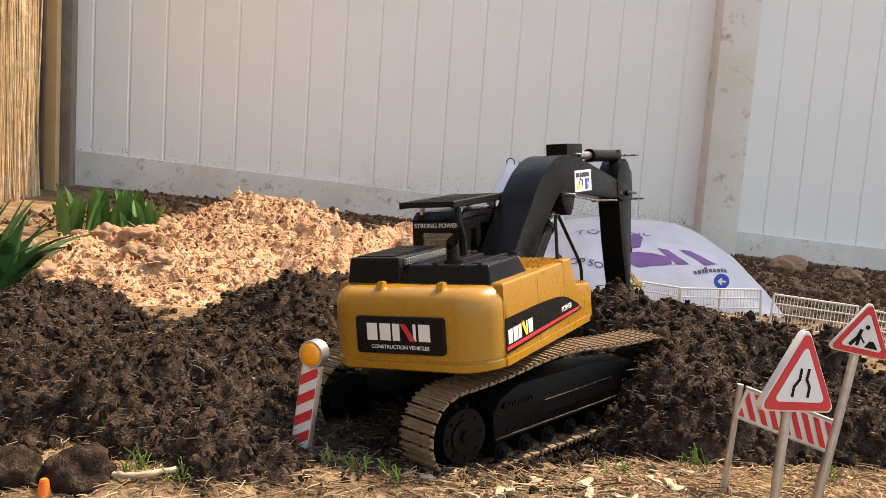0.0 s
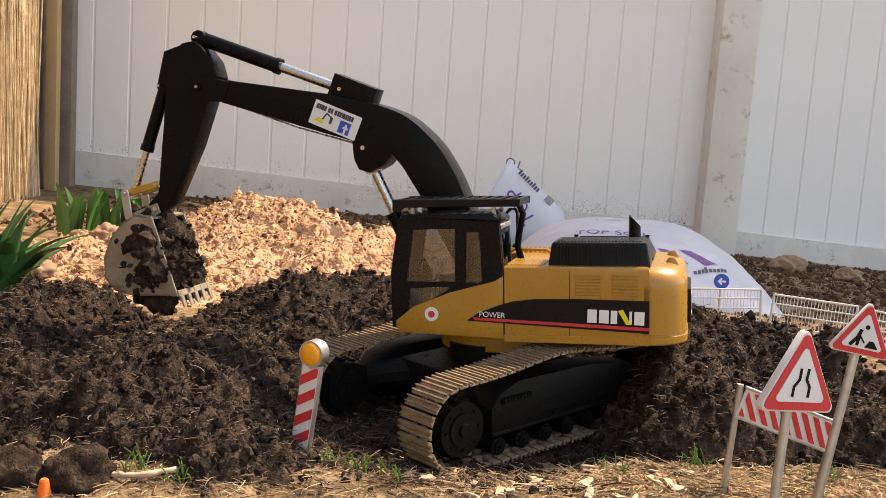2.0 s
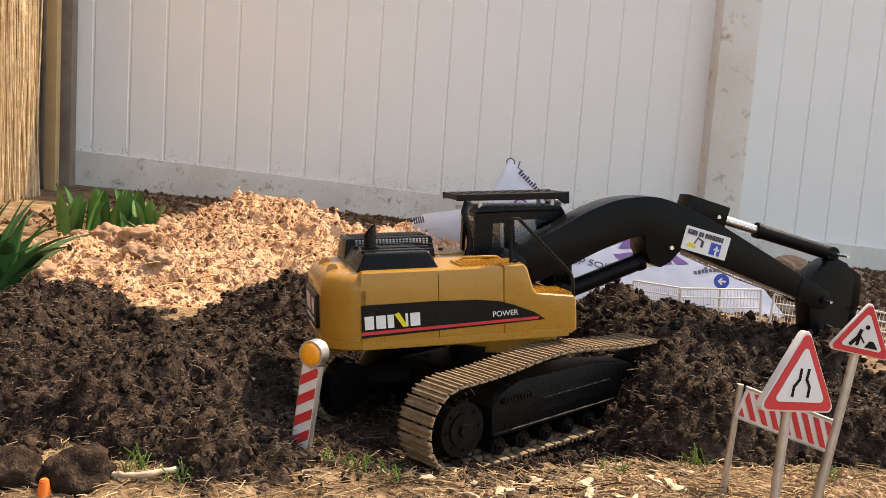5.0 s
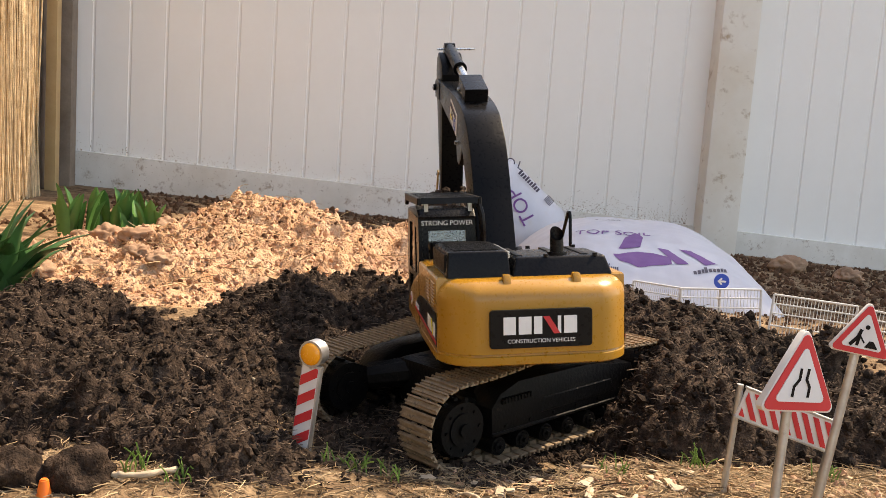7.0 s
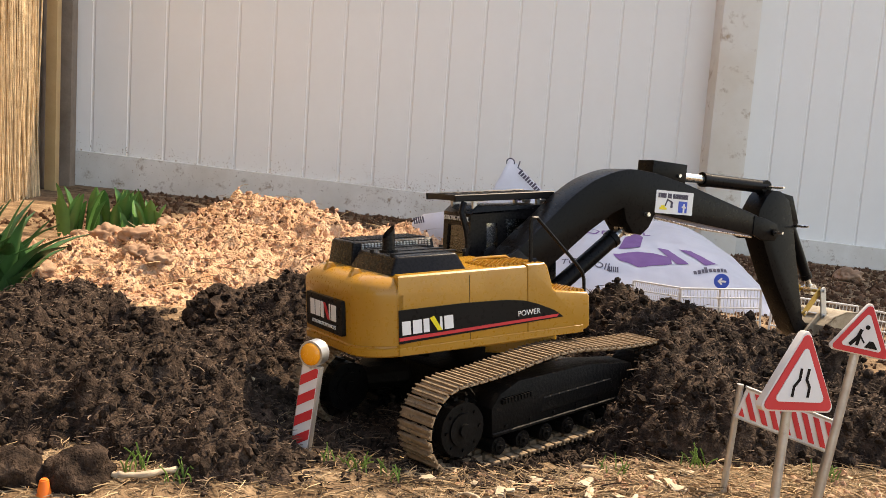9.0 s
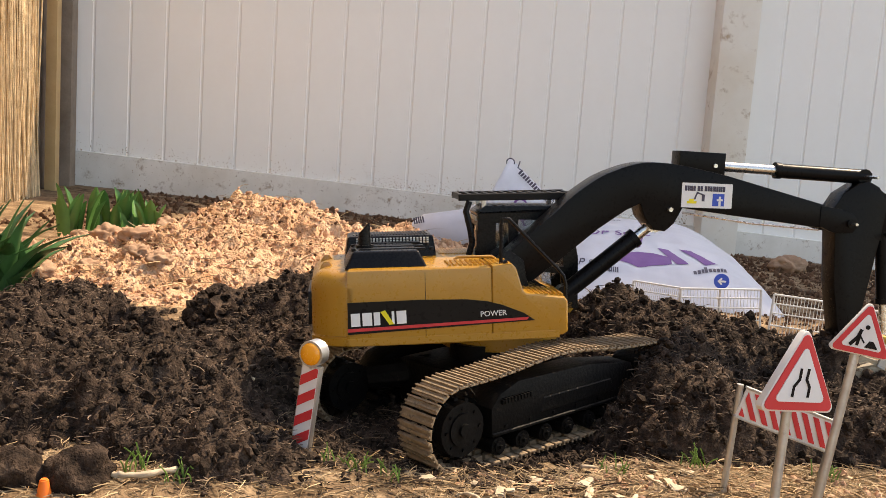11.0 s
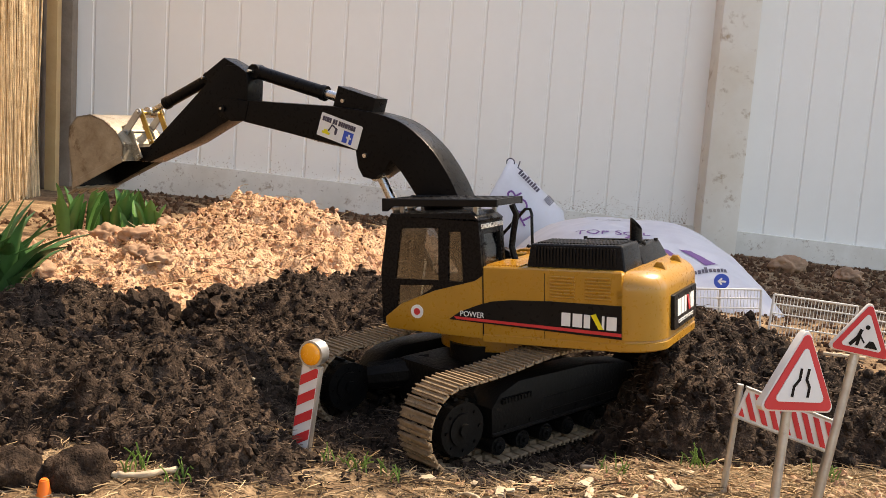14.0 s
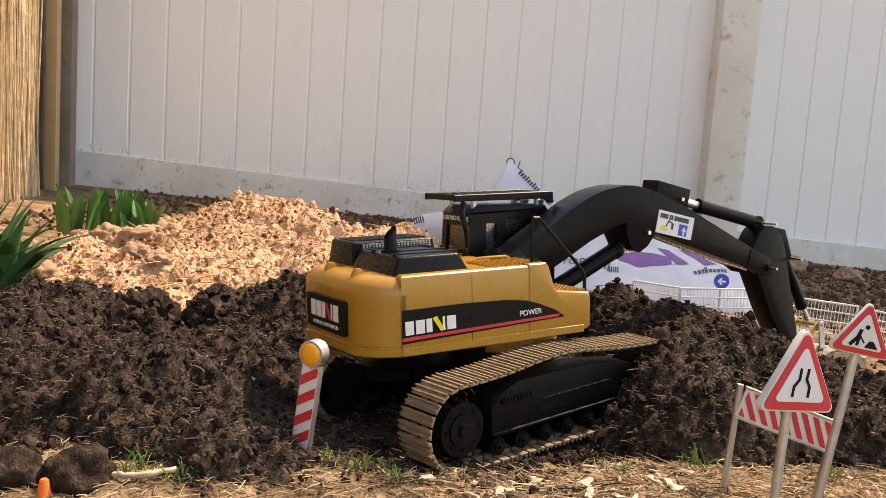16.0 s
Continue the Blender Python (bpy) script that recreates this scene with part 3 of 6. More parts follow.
def build_house(root):
    bm = bmesh.new()
    # engine hood between the counterweight seam and the nose seam
    W = 0.085
    RC = 0.036
    plan = [(-0.020, -W), (-0.020, W), (-0.1572, W), (-0.1572, -W)]
    slab(bm, plan, 0.0235, 0.0975, 0.004, 3)
    house = part("upper_body", bm, YELLOW, root, "yellow plastic engine hood")
    def tail(inset, back):
        rc = RC - inset
        p = arc(-0.1525, W - RC, rc, 90, 172, 14) + arc(-0.1525, -W + RC, rc, 188, 270, 14)
        p = [(x - 0.0058 * (1 - (y / W) ** 2) - back, y) for x, y in p]
        return [(-0.1582, W - inset)] + p + [(-0.1582, -W + inset)]
    bm = bmesh.new()
    # stacked outlines: lower skirt, groove, belly, then a wide rounded shoulder
    levels = [(0.0022, 0.0235), (0.0002, 0.0250), (0.0, 0.0315), (0.0012, 0.0322), (0.0012, 0.0335), (0.0, 0.0342), (0.0, 0.070)]
    levels += [(0.017 * (1 - math.cos(radians(a))), 0.080 + 0.0165 * math.sin(radians(a))) for a in range(0, 91, 10)]
    rings = []
    for inset, z in levels:
        rings.append([bm.verts.new((x, y, z)) for x, y in tail(inset, -inset * 0.25 + (0.0006 if z < 0.033 else 0.0))])
    n = len(rings[0])
    for a, b in zip(rings, rings[1:]):
        for q in range(n):
            bm.faces.new((a[q], a[(q + 1) % n], b[(q + 1) % n], b[q]))
    bm.faces.new(rings[0][::-1])
    bm.faces.new(rings[-1])
    bmesh.ops.recalc_face_normals(bm, faces=bm.faces[:])
    part("counterweight", bm, YELLOW, house, "rounded yellow counterweight")
    # lower moulding along both sides
    for q in (-1, 1):
        bm = bmesh.new()
        prism(bm, [(-0.157, 0.0242), (0.046 if q < 0 else -0.021, 0.0262 if q < 0 else 0.0242), (0.046 if q < 0 else -0.021, 0.0335 if q < 0 else 0.0315), (-0.157, 0.0315)], q * W, q * (W + 0.0006), 0.0003, 1)
        part("skirt", bm, YELLOW, house)
    # right front: sloping nose and step in one moulding
    bm = bmesh.new()
    prism(bm, [(-0.0197, 0.0245), (0.050, 0.0285), (0.0545, 0.0315), (0.0545, 0.0615), (0.0515, 0.0655), (0.0145, 0.0700), (0.0110, 0.0730), (0.0045, 0.0945), (0.0010, 0.0985), (-0.0197, 0.0985)], -W, -0.028, 0.003, 3)
    part("hood_nose", bm, YELLOW, house, "yellow sloping nose with step")
    def studs(x0, nx, y0, ny, z, label):
        bm = bmesh.new()
        for i in range(nx):
            for j in range(ny):
                dz = -0.0022 * i / 7 if x0 > 0 else 0.0
                box(bm, x0 + i * 0.005, x0 + 0.0025 + i * 0.005, y0 + j * 0.0056, y0 + 0.0026 + j * 0.0056, z - 0.0012 + dz, z + 0.0010 + dz)
        tagged(part("tread_plate", bm, YELLOW, house, label), label, kind="stuff")
    studs(0.0185, 7, -0.080, 9, 0.0690, "raised anti-slip studs on the step")
    studs(-0.0600, 12, -0.078, 8, 0.0984, "raised anti-slip studs on the hood")
    bm = bmesh.new()
    for i in range(12):
        box(bm, -0.058 + i * 0.003, -0.0562 + i * 0.003, 0.03, 0.08, 0.0970, 0.0986)
    tagged(part("tread_plate", bm, YELLOW, house, "ribbed yellow walkway"), "ribbed yellow walkway", kind="stuff")
    bm = bmesh.new()
    tube(bm, [(-0.050, -0.0335, 0.0985), (-0.046, -0.0335, 0.1010), (-0.012, -0.0335, 0.1010), (-0.008, -0.0335, 0.0985)], 0.0015, 8)
    part("grab_bar", bm, YELLOW, house, "low yellow grab bar")
    # floor between cab and nose
    bm = bmesh.new()
    box(bm, -0.03, 0.055, -0.031, 0.03, 0.027, 0.05, 0.002)
    for s in (-0.024, 0.024):
        prism(bm, [(-0.012, 0.05), (0.03, 0.05), (0.022, 0.095), (0.008, 0.106), (-0.004, 0.1)], s - 0.003, s + 0.003, 0.001)
    part("boom_bracket", bm, BLACK, house, "black boom mounting bracket")
    # seams of the panels
    bm = bmesh.new()
    for x in (-0.0835,):
        box(bm, x - 0.0003, x + 0.0003, -W - 0.0001, -W + 0.001, 0.029, 0.093)
        box(bm, x - 0.0003, x + 0.0003, W - 0.001, W + 0.0001, 0.029, 0.093)
        box(bm, x - 0.0003, x + 0.0003, -W + 0.004, W - 0.004, 0.0970, 0.0976)
    box(bm, -0.0215, -0.0203, W - 0.001, W + 0.0004, 0.03, 0.096)
    part("panel_seam", bm, TRACKDARK, house, "dark gap between hood panels")
    # side vents on the cab side
    bm = bmesh.new()
    for c in (0, 1):
        for i in range(7):
            box(bm, -0.113 - 0.034 * c, -0.089 - 0.034 * c, W - 0.0005, W + 0.0012, 0.0705 + i * 0.0031, 0.0723 + i * 0.0031, 0.0004, seg=1)
    part("vent_louvre", bm, YELLOW, house, "yellow moulded louvres")
    # plates with emblem
    bm = bmesh.new()
    slab(bm, [(a * 1.0, b) for a, b in rounded(0.0895, 0.0330, 0.003)], -0.0030, 0.0009, 0.0003, 1)
    back = Matrix.Translation((-0.1943, -0.0002, 0.0561)) @ Matrix(((0, 0, -1, 0), (-1, 0, 0, 0), (0, 1, 0, 0), (0, 0, 0, 1)))
    part("rear_plate", bm, DECAL, house, "black rear plate with white emblem", m=back)
    off = Matrix.Translation((0, 0.003, 0.001))
    logo(house, back @ off, 0.066, REDPAINT)
    words("CONSTRUCTION VEHICLES", 0.0048, WHITEPAINT, back @ Matrix.Translation((0, -0.0105, 0.001)), house)
    for s in (-1, 1):
        side = Matrix.Translation((0, s * (W + 0.0003), 0)) @ Matrix(((-s, 0, 0, 0), (0, 0, s, 0), (0, 1, 0, 0), (0, 0, 0, 1)))
        # local x runs along the text
        k = -s
        bm = bmesh.new()
        tipx = 0.0221 if s < 0 else 0.0155
        prof = [(-0.1575, 0.0356), (tipx, 0.0440), (tipx - 0.011, 0.0515), (tipx - 0.031, 0.0595), (tipx - 0.046, 0.0638), (tipx - 0.066, 0.0662), (-0.09, 0.0672), (-0.1575, 0.0663)]
        slab(bm, [(k * x, z) for x, z in prof], 0, 0.0007)
        part("side_stripe", bm, DECAL, house, "black side decal with red line", m=side)
        bm = bmesh.new()
        slab(bm, [(k * x, z) for x, z in [(-0.1575, 0.0381), (tipx - 0.008, 0.0448), (tipx - 0.006, 0.0474), (-0.1575, 0.0412)]], 0.0005, 0.0011)
        part("red_line", bm, REDPAINT, house, m=side)
        words("POWER", 0.0074, WHITEPAINT, side @ Matrix.Translation((k * (-0.0185 if s < 0 else -0.0095), 0.0518 if s < 0 else 0.0500, 0.0009)) @ Matrix.Rotation(radians(k * 2), 4, "Z"), house)
        logo(house, side @ Matrix.Translation((k * -0.1275, 0.0505, 0.0008)) @ Matrix.Rotation(radians(k * 2), 4, "Z"), 0.054, YELLOWPRINT)
    # black engine cover: raised grille on one side
    bm = bmesh.new()
    cover_profile(bm, -0.158, -0.062, 0.018, 0.076, 0.0965, 0.1195, 0.0035)
    cov = part("engine_cover", bm, BLACK, house, "black plastic engine cover", smooth=False)
    bm = bmesh.new()
    cover_profile(bm, -0.159, -0.080, -0.074, 0.0175, 0.0965, 0.1130, 0.008)
    part("engine_cover", bm, BLACK, house, "lower black plastic engine cover")
    bm = bmesh.new()
    for i in range(25):
        x = -0.149 + i * 0.0032
        prism(bm, [(x, 0.1), (x + 0.0016, 0.1), (x + 0.0016, 0.1165), (x, 0.1165)], 0.0735, 0.0765)
        box(bm, x, x + 0.0016, 0.028, 0.068, 0.1192, 0.1204)
    part("grille", bm, GUARD, house, "black ribbed air grille")
    bm = bmesh.new()
    for i in range(22):
        for j in range(3):
            box(bm, -0.146 + i * 0.0035, -0.144 + i * 0.0035, 0.0178 - 0.0012, 0.0200, 0.1118 + j * 0.0021, 0.1132 + j * 0.0021)
    part("grille", bm, ZINC, house, "perforated light grey mesh strip")
    bm = bmesh.new()
    for y in (-0.055, -0.03, 0.005):
        box(bm, -0.145, -0.08, y, y + 0.006, 0.1120, 0.1140, 0.0008)
    for x, y in ((-0.15, -0.06), (-0.15, -0.015), (-0.075, -0.06), (-0.075, -0.015)):
        rod(bm, (x, y, 0.112), (x, y, 0.1148), 0.0022, seg=8)
    part("hood_rib", bm, GUARD, house)
    # exhaust
    bm = bmesh.new()
    vs = rod(bm, (-0.1385, -0.028, 0.110), (-0.1385, -0.028, 0.1320), 0.0064, 0.0060, 18)
    for v in vs:
        if v.co.z > 0.12:
            v.co.z += (v.co.x + 0.1385) * 1.0
    bmesh.ops.delete(bm, geom=[f for f in bm.faces if min(v.co.z for v in f.verts) > 0.12], context="FACES_ONLY")
    rod(bm, (-0.1385, -0.028, 0.112), (-0.1385, -0.028, 0.1155), 0.009, seg=18)
    part("exhaust_pipe", bm, BLACK, house, "black exhaust stack")
    # lifting lugs
    for y in (0.0263, -0.0354):
        bm = bmesh.new()
        prism(bm, [(-0.1845, 0.086), (-0.167, 0.086), (-0.1705, 0.096), (-0.1740, 0.1010), (-0.1790, 0.1010), (-0.1825, 0.096)], y - 0.0035, y + 0.0035, 0.0015)
        part("lifting_lug", bm, YELLOW, house)
    # handrail
    bm = bmesh.new()
    tube(bm, [(-0.009, -0.075, 0.097), (-0.0085, -0.075, 0.136), (-0.0065, -0.075, 0.1415), (-0.001, -0.075, 0.1415), (0.046, -0.075, 0.0925), (0.0525, -0.075, 0.0845), (0.0545, -0.075, 0.0770), (0.0545, -0.075, 0.058)], 0.0018, 8)
    rod(bm, (-0.010, -0.075, 0.0975), (-0.003, -0.075, 0.1000), 0.0030, seg=8)
    part("handrail", bm, BLACK, house, "bent black wire handrail")
    build_cab(house)
    return house


def rounded(w, h, r, n=4):
    p = []
    for cx, cy, a in ((w / 2 - r, h / 2 - r, 0), (-w / 2 + r, h / 2 - r, 90), (-w / 2 + r, -h / 2 + r, 180), (w / 2 - r, -h / 2 + r, 270)):
        p += arc(cx, cy, r, a, a + 90, n)
    return p


def cover_profile(bm, x0, x1, y0, y1, z0, z1, s):
    """A low lid with sloping shoulders."""
    a = [bm.verts.new(p) for p in ((x0, y0, z0), (x1, y0, z0), (x1, y1, z0), (x0, y1, z0))]
    b = [bm.verts.new(p) for p in ((x0 + s, y0 + s * 0.6, z1), (x1 - s, y0 + s * 0.6, z1), (x1 - s, y1 - s * 0.6, z1), (x0 + s, y1 - s * 0.6, z1))]
    fs = [bm.faces.new(a[::-1]), bm.faces.new(b)] + [bm.faces.new((a[i], a[(i + 1) % 4], b[(i + 1) % 4], b[i])) for i in range(4)]
    es = [e for e in bm.edges if e.is_valid and any(f in fs for f in e.link_faces) and not all(v in a for v in e.verts)]
    bmesh.ops.bevel(bm, geom=es, offset=0.0030, segments=3, affect="EDGES", profile=0.6)


def frame_with_holes(bm, outer, holes, y0, y1):
    """A plate in the x, z plane with openings cut through."""
    edges = []
    for loop_ in [outer] + holes:
        vs = [bm.verts.new((x, y0, z)) for x, z in loop_]
        edges += [bm.edges.new((vs[i], vs[(i + 1) % len(vs)])) for i in range(len(vs))]
    r = bmesh.ops.triangle_fill(bm, use_beauty=True, use_dissolve=False, edges=edges)
    fs = [g for g in r["geom"] if isinstance(g, bmesh.types.BMFace)]
    o = bmesh.ops.extrude_face_region(bm, geom=fs)
    for v in [g for g in o["geom"] if isinstance(g, bmesh.types.BMVert)]:
        v.co.y = y1
    bmesh.ops.recalc_face_normals(bm, faces=bm.faces)


def build_cab(house):
    yo, yi = 0.0845, 0.026
    # yellow floor with rising sill
    bm = bmesh.new()
    prism(bm, [(-0.0205, 0.0265), (0.083, 0.0305), (0.087, 0.036), (0.087, 0.0425), (0.069, 0.0565), (0.0316, 0.0715), (-0.012, 0.083), (-0.0205, 0.0885)], yi, yo + 0.001, 0.0025)
    part("cab_floor", bm, YELLOW, house, "yellow cab base with rising sill")
    bm = bmesh.new()
    rod(bm, (0.0505, yo, 0.0495), (0.0505, yo + 0.0016, 0.0495), 0.0068, seg=24)
    part("round_badge", bm, WHITEPAINT, house, "small round white badge")
    bm = bmesh.new()
    rod(bm, (0.0505, yo, 0.0495), (0.0505, yo + 0.002, 0.0495), 0.0034, seg=24)
    part("round_badge_centre", bm, REDPAINT, house)
    outer = [(0.0905, 0.036), (0.091, 0.09), (0.083, 0.139), (0.078, 0.1445), (-0.008, 0.1465), (-0.0165, 0.141), (-0.0205, 0.08), (-0.0205, 0.03)]
    w1 = [(0.0755, 0.081), (0.0678, 0.1315), (0.0264, 0.1328), (0.027, 0.0815)]
    w2 = [(0.0165, 0.081), (0.0154, 0.1295), (0.0025, 0.1295), (0.0004, 0.081)]
    w3 = [(0.0745, 0.048), (0.0715, 0.0745), (0.033, 0.0765), (0.0335, 0.074)]
    for y0, y1, nm in ((yo - 0.004, yo, "cab_side"), (yi, yi + 0.004, "cab_side")):
        bm = bmesh.new()
        frame_with_holes(bm, outer, [w1, w2, w3], y0, y1)
        part(nm, bm, BLACK, house, "black cab side frame")
        for w in (w1, w2, w3):
            bm = bmesh.new()
            prism(bm, w, (y0 + y1) / 2 - 0.0004, (y0 + y1) / 2 + 0.0004)
            part("window_pane", bm, GLASS, house, "clear cab window").visible_shadow = False
    # front and rear frames
    bm = bmesh.new()
    def strip(x0, z0, x1, z1, a, b, th=0.004):
        prism(bm, [(x0, z0), (x1, z1), (x1 - th, z1), (x0 - th, z0)], a, b)
    for a, b in ((yi + 0.004, yi + 0.010), (yo - 0.010, yo - 0.004)):
        strip(0.0905, 0.036, 0.091, 0.09, a, b)
        strip(0.091, 0.09, 0.083, 0.14, a, b)
    strip(0.0905, 0.036, 0.0908, 0.052, yi + 0.004, yo - 0.004)
    strip(0.091, 0.088, 0.0905, 0.094, yi + 0.004, yo - 0.004)
    strip(0.084, 0.132, 0.082, 0.142, yi + 0.004, yo - 0.004)
    part("cab_front_frame", bm, BLACK, house, "black windscreen frame")
    bm = bmesh.new()
    for a, b in ((yi + 0.004, yi + 0.010), (yo - 0.010, yo - 0.004)):
        strip(-0.0165, 0.03, -0.0165, 0.09, a, b)
        strip(-0.0165, 0.09, -0.0125, 0.142, a, b)
    strip(-0.0165, 0.03, -0.0165, 0.096, yi + 0.004, yo - 0.004)
    strip(-0.0135, 0.127, -0.0125, 0.142, yi + 0.004, yo - 0.004)
    part("cab_rear_frame", bm, BLACK, house, "black rear window frame")
    bm = bmesh.new()
    prism(bm, [(0.0885, 0.052), (0.0888, 0.09), (0.0812, 0.134), (0.0804, 0.134), (0.088, 0.09), (0.0877, 0.052)], yi + 0.004, yo - 0.004)
    part("window_pane", bm, GLASS, house, "clear windscreen").visible_shadow = False
    bm = bmesh.new()
    prism(bm, [(-0.0185, 0.094), (-0.0152, 0.13), (-0.0145, 0.13), (-0.0178, 0.094)], yi + 0.006, yo - 0.006)
    part("window_pane", bm, GLASS, house, "clear rear cab window").visible_shadow = False
    bm = bmesh.new()
    prism(bm, [(0.084, 0.139), (0.079, 0.1465), (-0.0085, 0.1485), (-0.018, 0.141), (-0.0175, 0.1385)], yi - 0.0005, yo + 0.0005, 0.003)
    part("cab_roof", bm, BLACK, house, "black cab roof")
    words("STRONG POWER", 0.0068, WHITEPAINT, Matrix.Translation((-0.0182, (yi + yo) / 2, 0.1345)) @ Matrix(((0, 0.06, -1, 0), (-1, 0, 0, 0), (0, 1, 0.06, 0), (0, 0, 0, 1))), house, "white lettering above the rear window")
    # seat and levers
    bm = bmesh.new()
    box(bm, 0.012, 0.045, 0.042, 0.07, 0.07, 0.085, 0.004)
    box(bm, 0.004, 0.014, 0.042, 0.07, 0.08, 0.118, 0.004)
    part("driver_seat", bm, GUARD, house, "dark moulded seat")
    bm = bmesh.new()
    rod(bm, (0.055, 0.045, 0.06), (0.05, 0.045, 0.1), 0.0012, seg=6)
    rod(bm, (0.055, 0.068, 0.06), (0.05, 0.066, 0.1), 0.0012, seg=6)
    part("control_lever", bm, STEEL, house)
    # roof guard: sloping visor frame with bars across
    bm = bmesh.new()
    x0, x1, y0, y1 = -0.0375, 0.0875, 0.0225, 0.0875
    def zt(x):
        return 0.1612 - 0.001 * (x - x0) / (x1 - x0)
    for y in (y0, y1 - 0.004):
        prism(bm, [(x0, zt(x0) - 0.007), (x1 - 0.012, zt(x1) - 0.007), (x1 - 0.006, zt(x1) - 0.012), (x1, zt(x1) - 0.012), (x1, zt(x1) + 0.001), (x0, zt(x0))], y, y + 0.004, 0.0008, 1)
    guard = part("roof_guard", bm, GUARD, house, "slatted dark roof guard")
    n = 13
    for i in range(n):
        x = x0 + (x1 - x0 - 0.004) * i / (n - 1)
        z = zt(x)
        bm = bmesh.new()
        prism(bm, [(x, z - 0.006), (x + 0.0035, z - 0.006), (x + 0.0045, z), (x + 0.001, z)], y0 + 0.004, y1 - 0.004)
        part("guard_slat", bm, GUARD, house)
    for x in (-0.010, 0.070):
        for y in (y0 + 0.008, y1 - 0.012):
            bm = bmesh.new()
            box(bm, x - 0.002, x + 0.002, y - 0.002, y + 0.002, 0.143, 0.1565)
            part("guard_bracket", bm, ZINC, house)
    for y in (y0 + 0.016, y1 - 0.02):
        bm = bmesh.new()
        rod(bm, (0.076, y, 0.1505), (0.0835, y, 0.1495), 0.0036, seg=10)
        part("roof_light", bm, ZINC, house)
    # hose at the rear corner
    bm = bmesh.new()
    tube(bm, [(-0.026, 0.024, 0.153), (-0.03, 0.022, 0.143), (-0.026, 0.02, 0.125), (-0.024, 0.02, 0.11), (-0.028, 0.02, 0.096)], 0.0034, 8)
    part("intake_hose", bm, BLACK, house, "bent black rubber hose")


BOOM_PIN = (0.1718, 0.0366)          # lower boom cylinder pin, boom space
TOP_PIN = to_boom(0.2191, 0.2029)    # stick cylinder pin on the boom
STICK_PIN = (-0.047, 0.026)          # stick cylinder pin on the stick
BUCKET_PIN = to_stick(0.3640, 0.2960)
ROCKER = (STICK_LEN - 0.024, 0.010)
EAR = (0.0024, 0.034)
CYL_FOOT = Vector((0.070, 0.0, 0.056))


def rounded_run(p, k):
    """Adds k - 1 points on a smooth curve between each two."""
    out = []
    for i in range(len(p) - 1):
        a, b, c, d = (Vector(p[max(i - 1, 0)]), Vector(p[i]), Vector(p[i + 1]), Vector(p[min(i + 2, len(p) - 1)]))
        for j in range(k):
            t = j / k
            out.append(tuple(0.5 * (2 * b + (c - a) * t + (2 * a - 5 * b + 4 * c - d) * t * t + (3 * b - a - 3 * c + d) * t ** 3)))
    return out + [p[-1]]


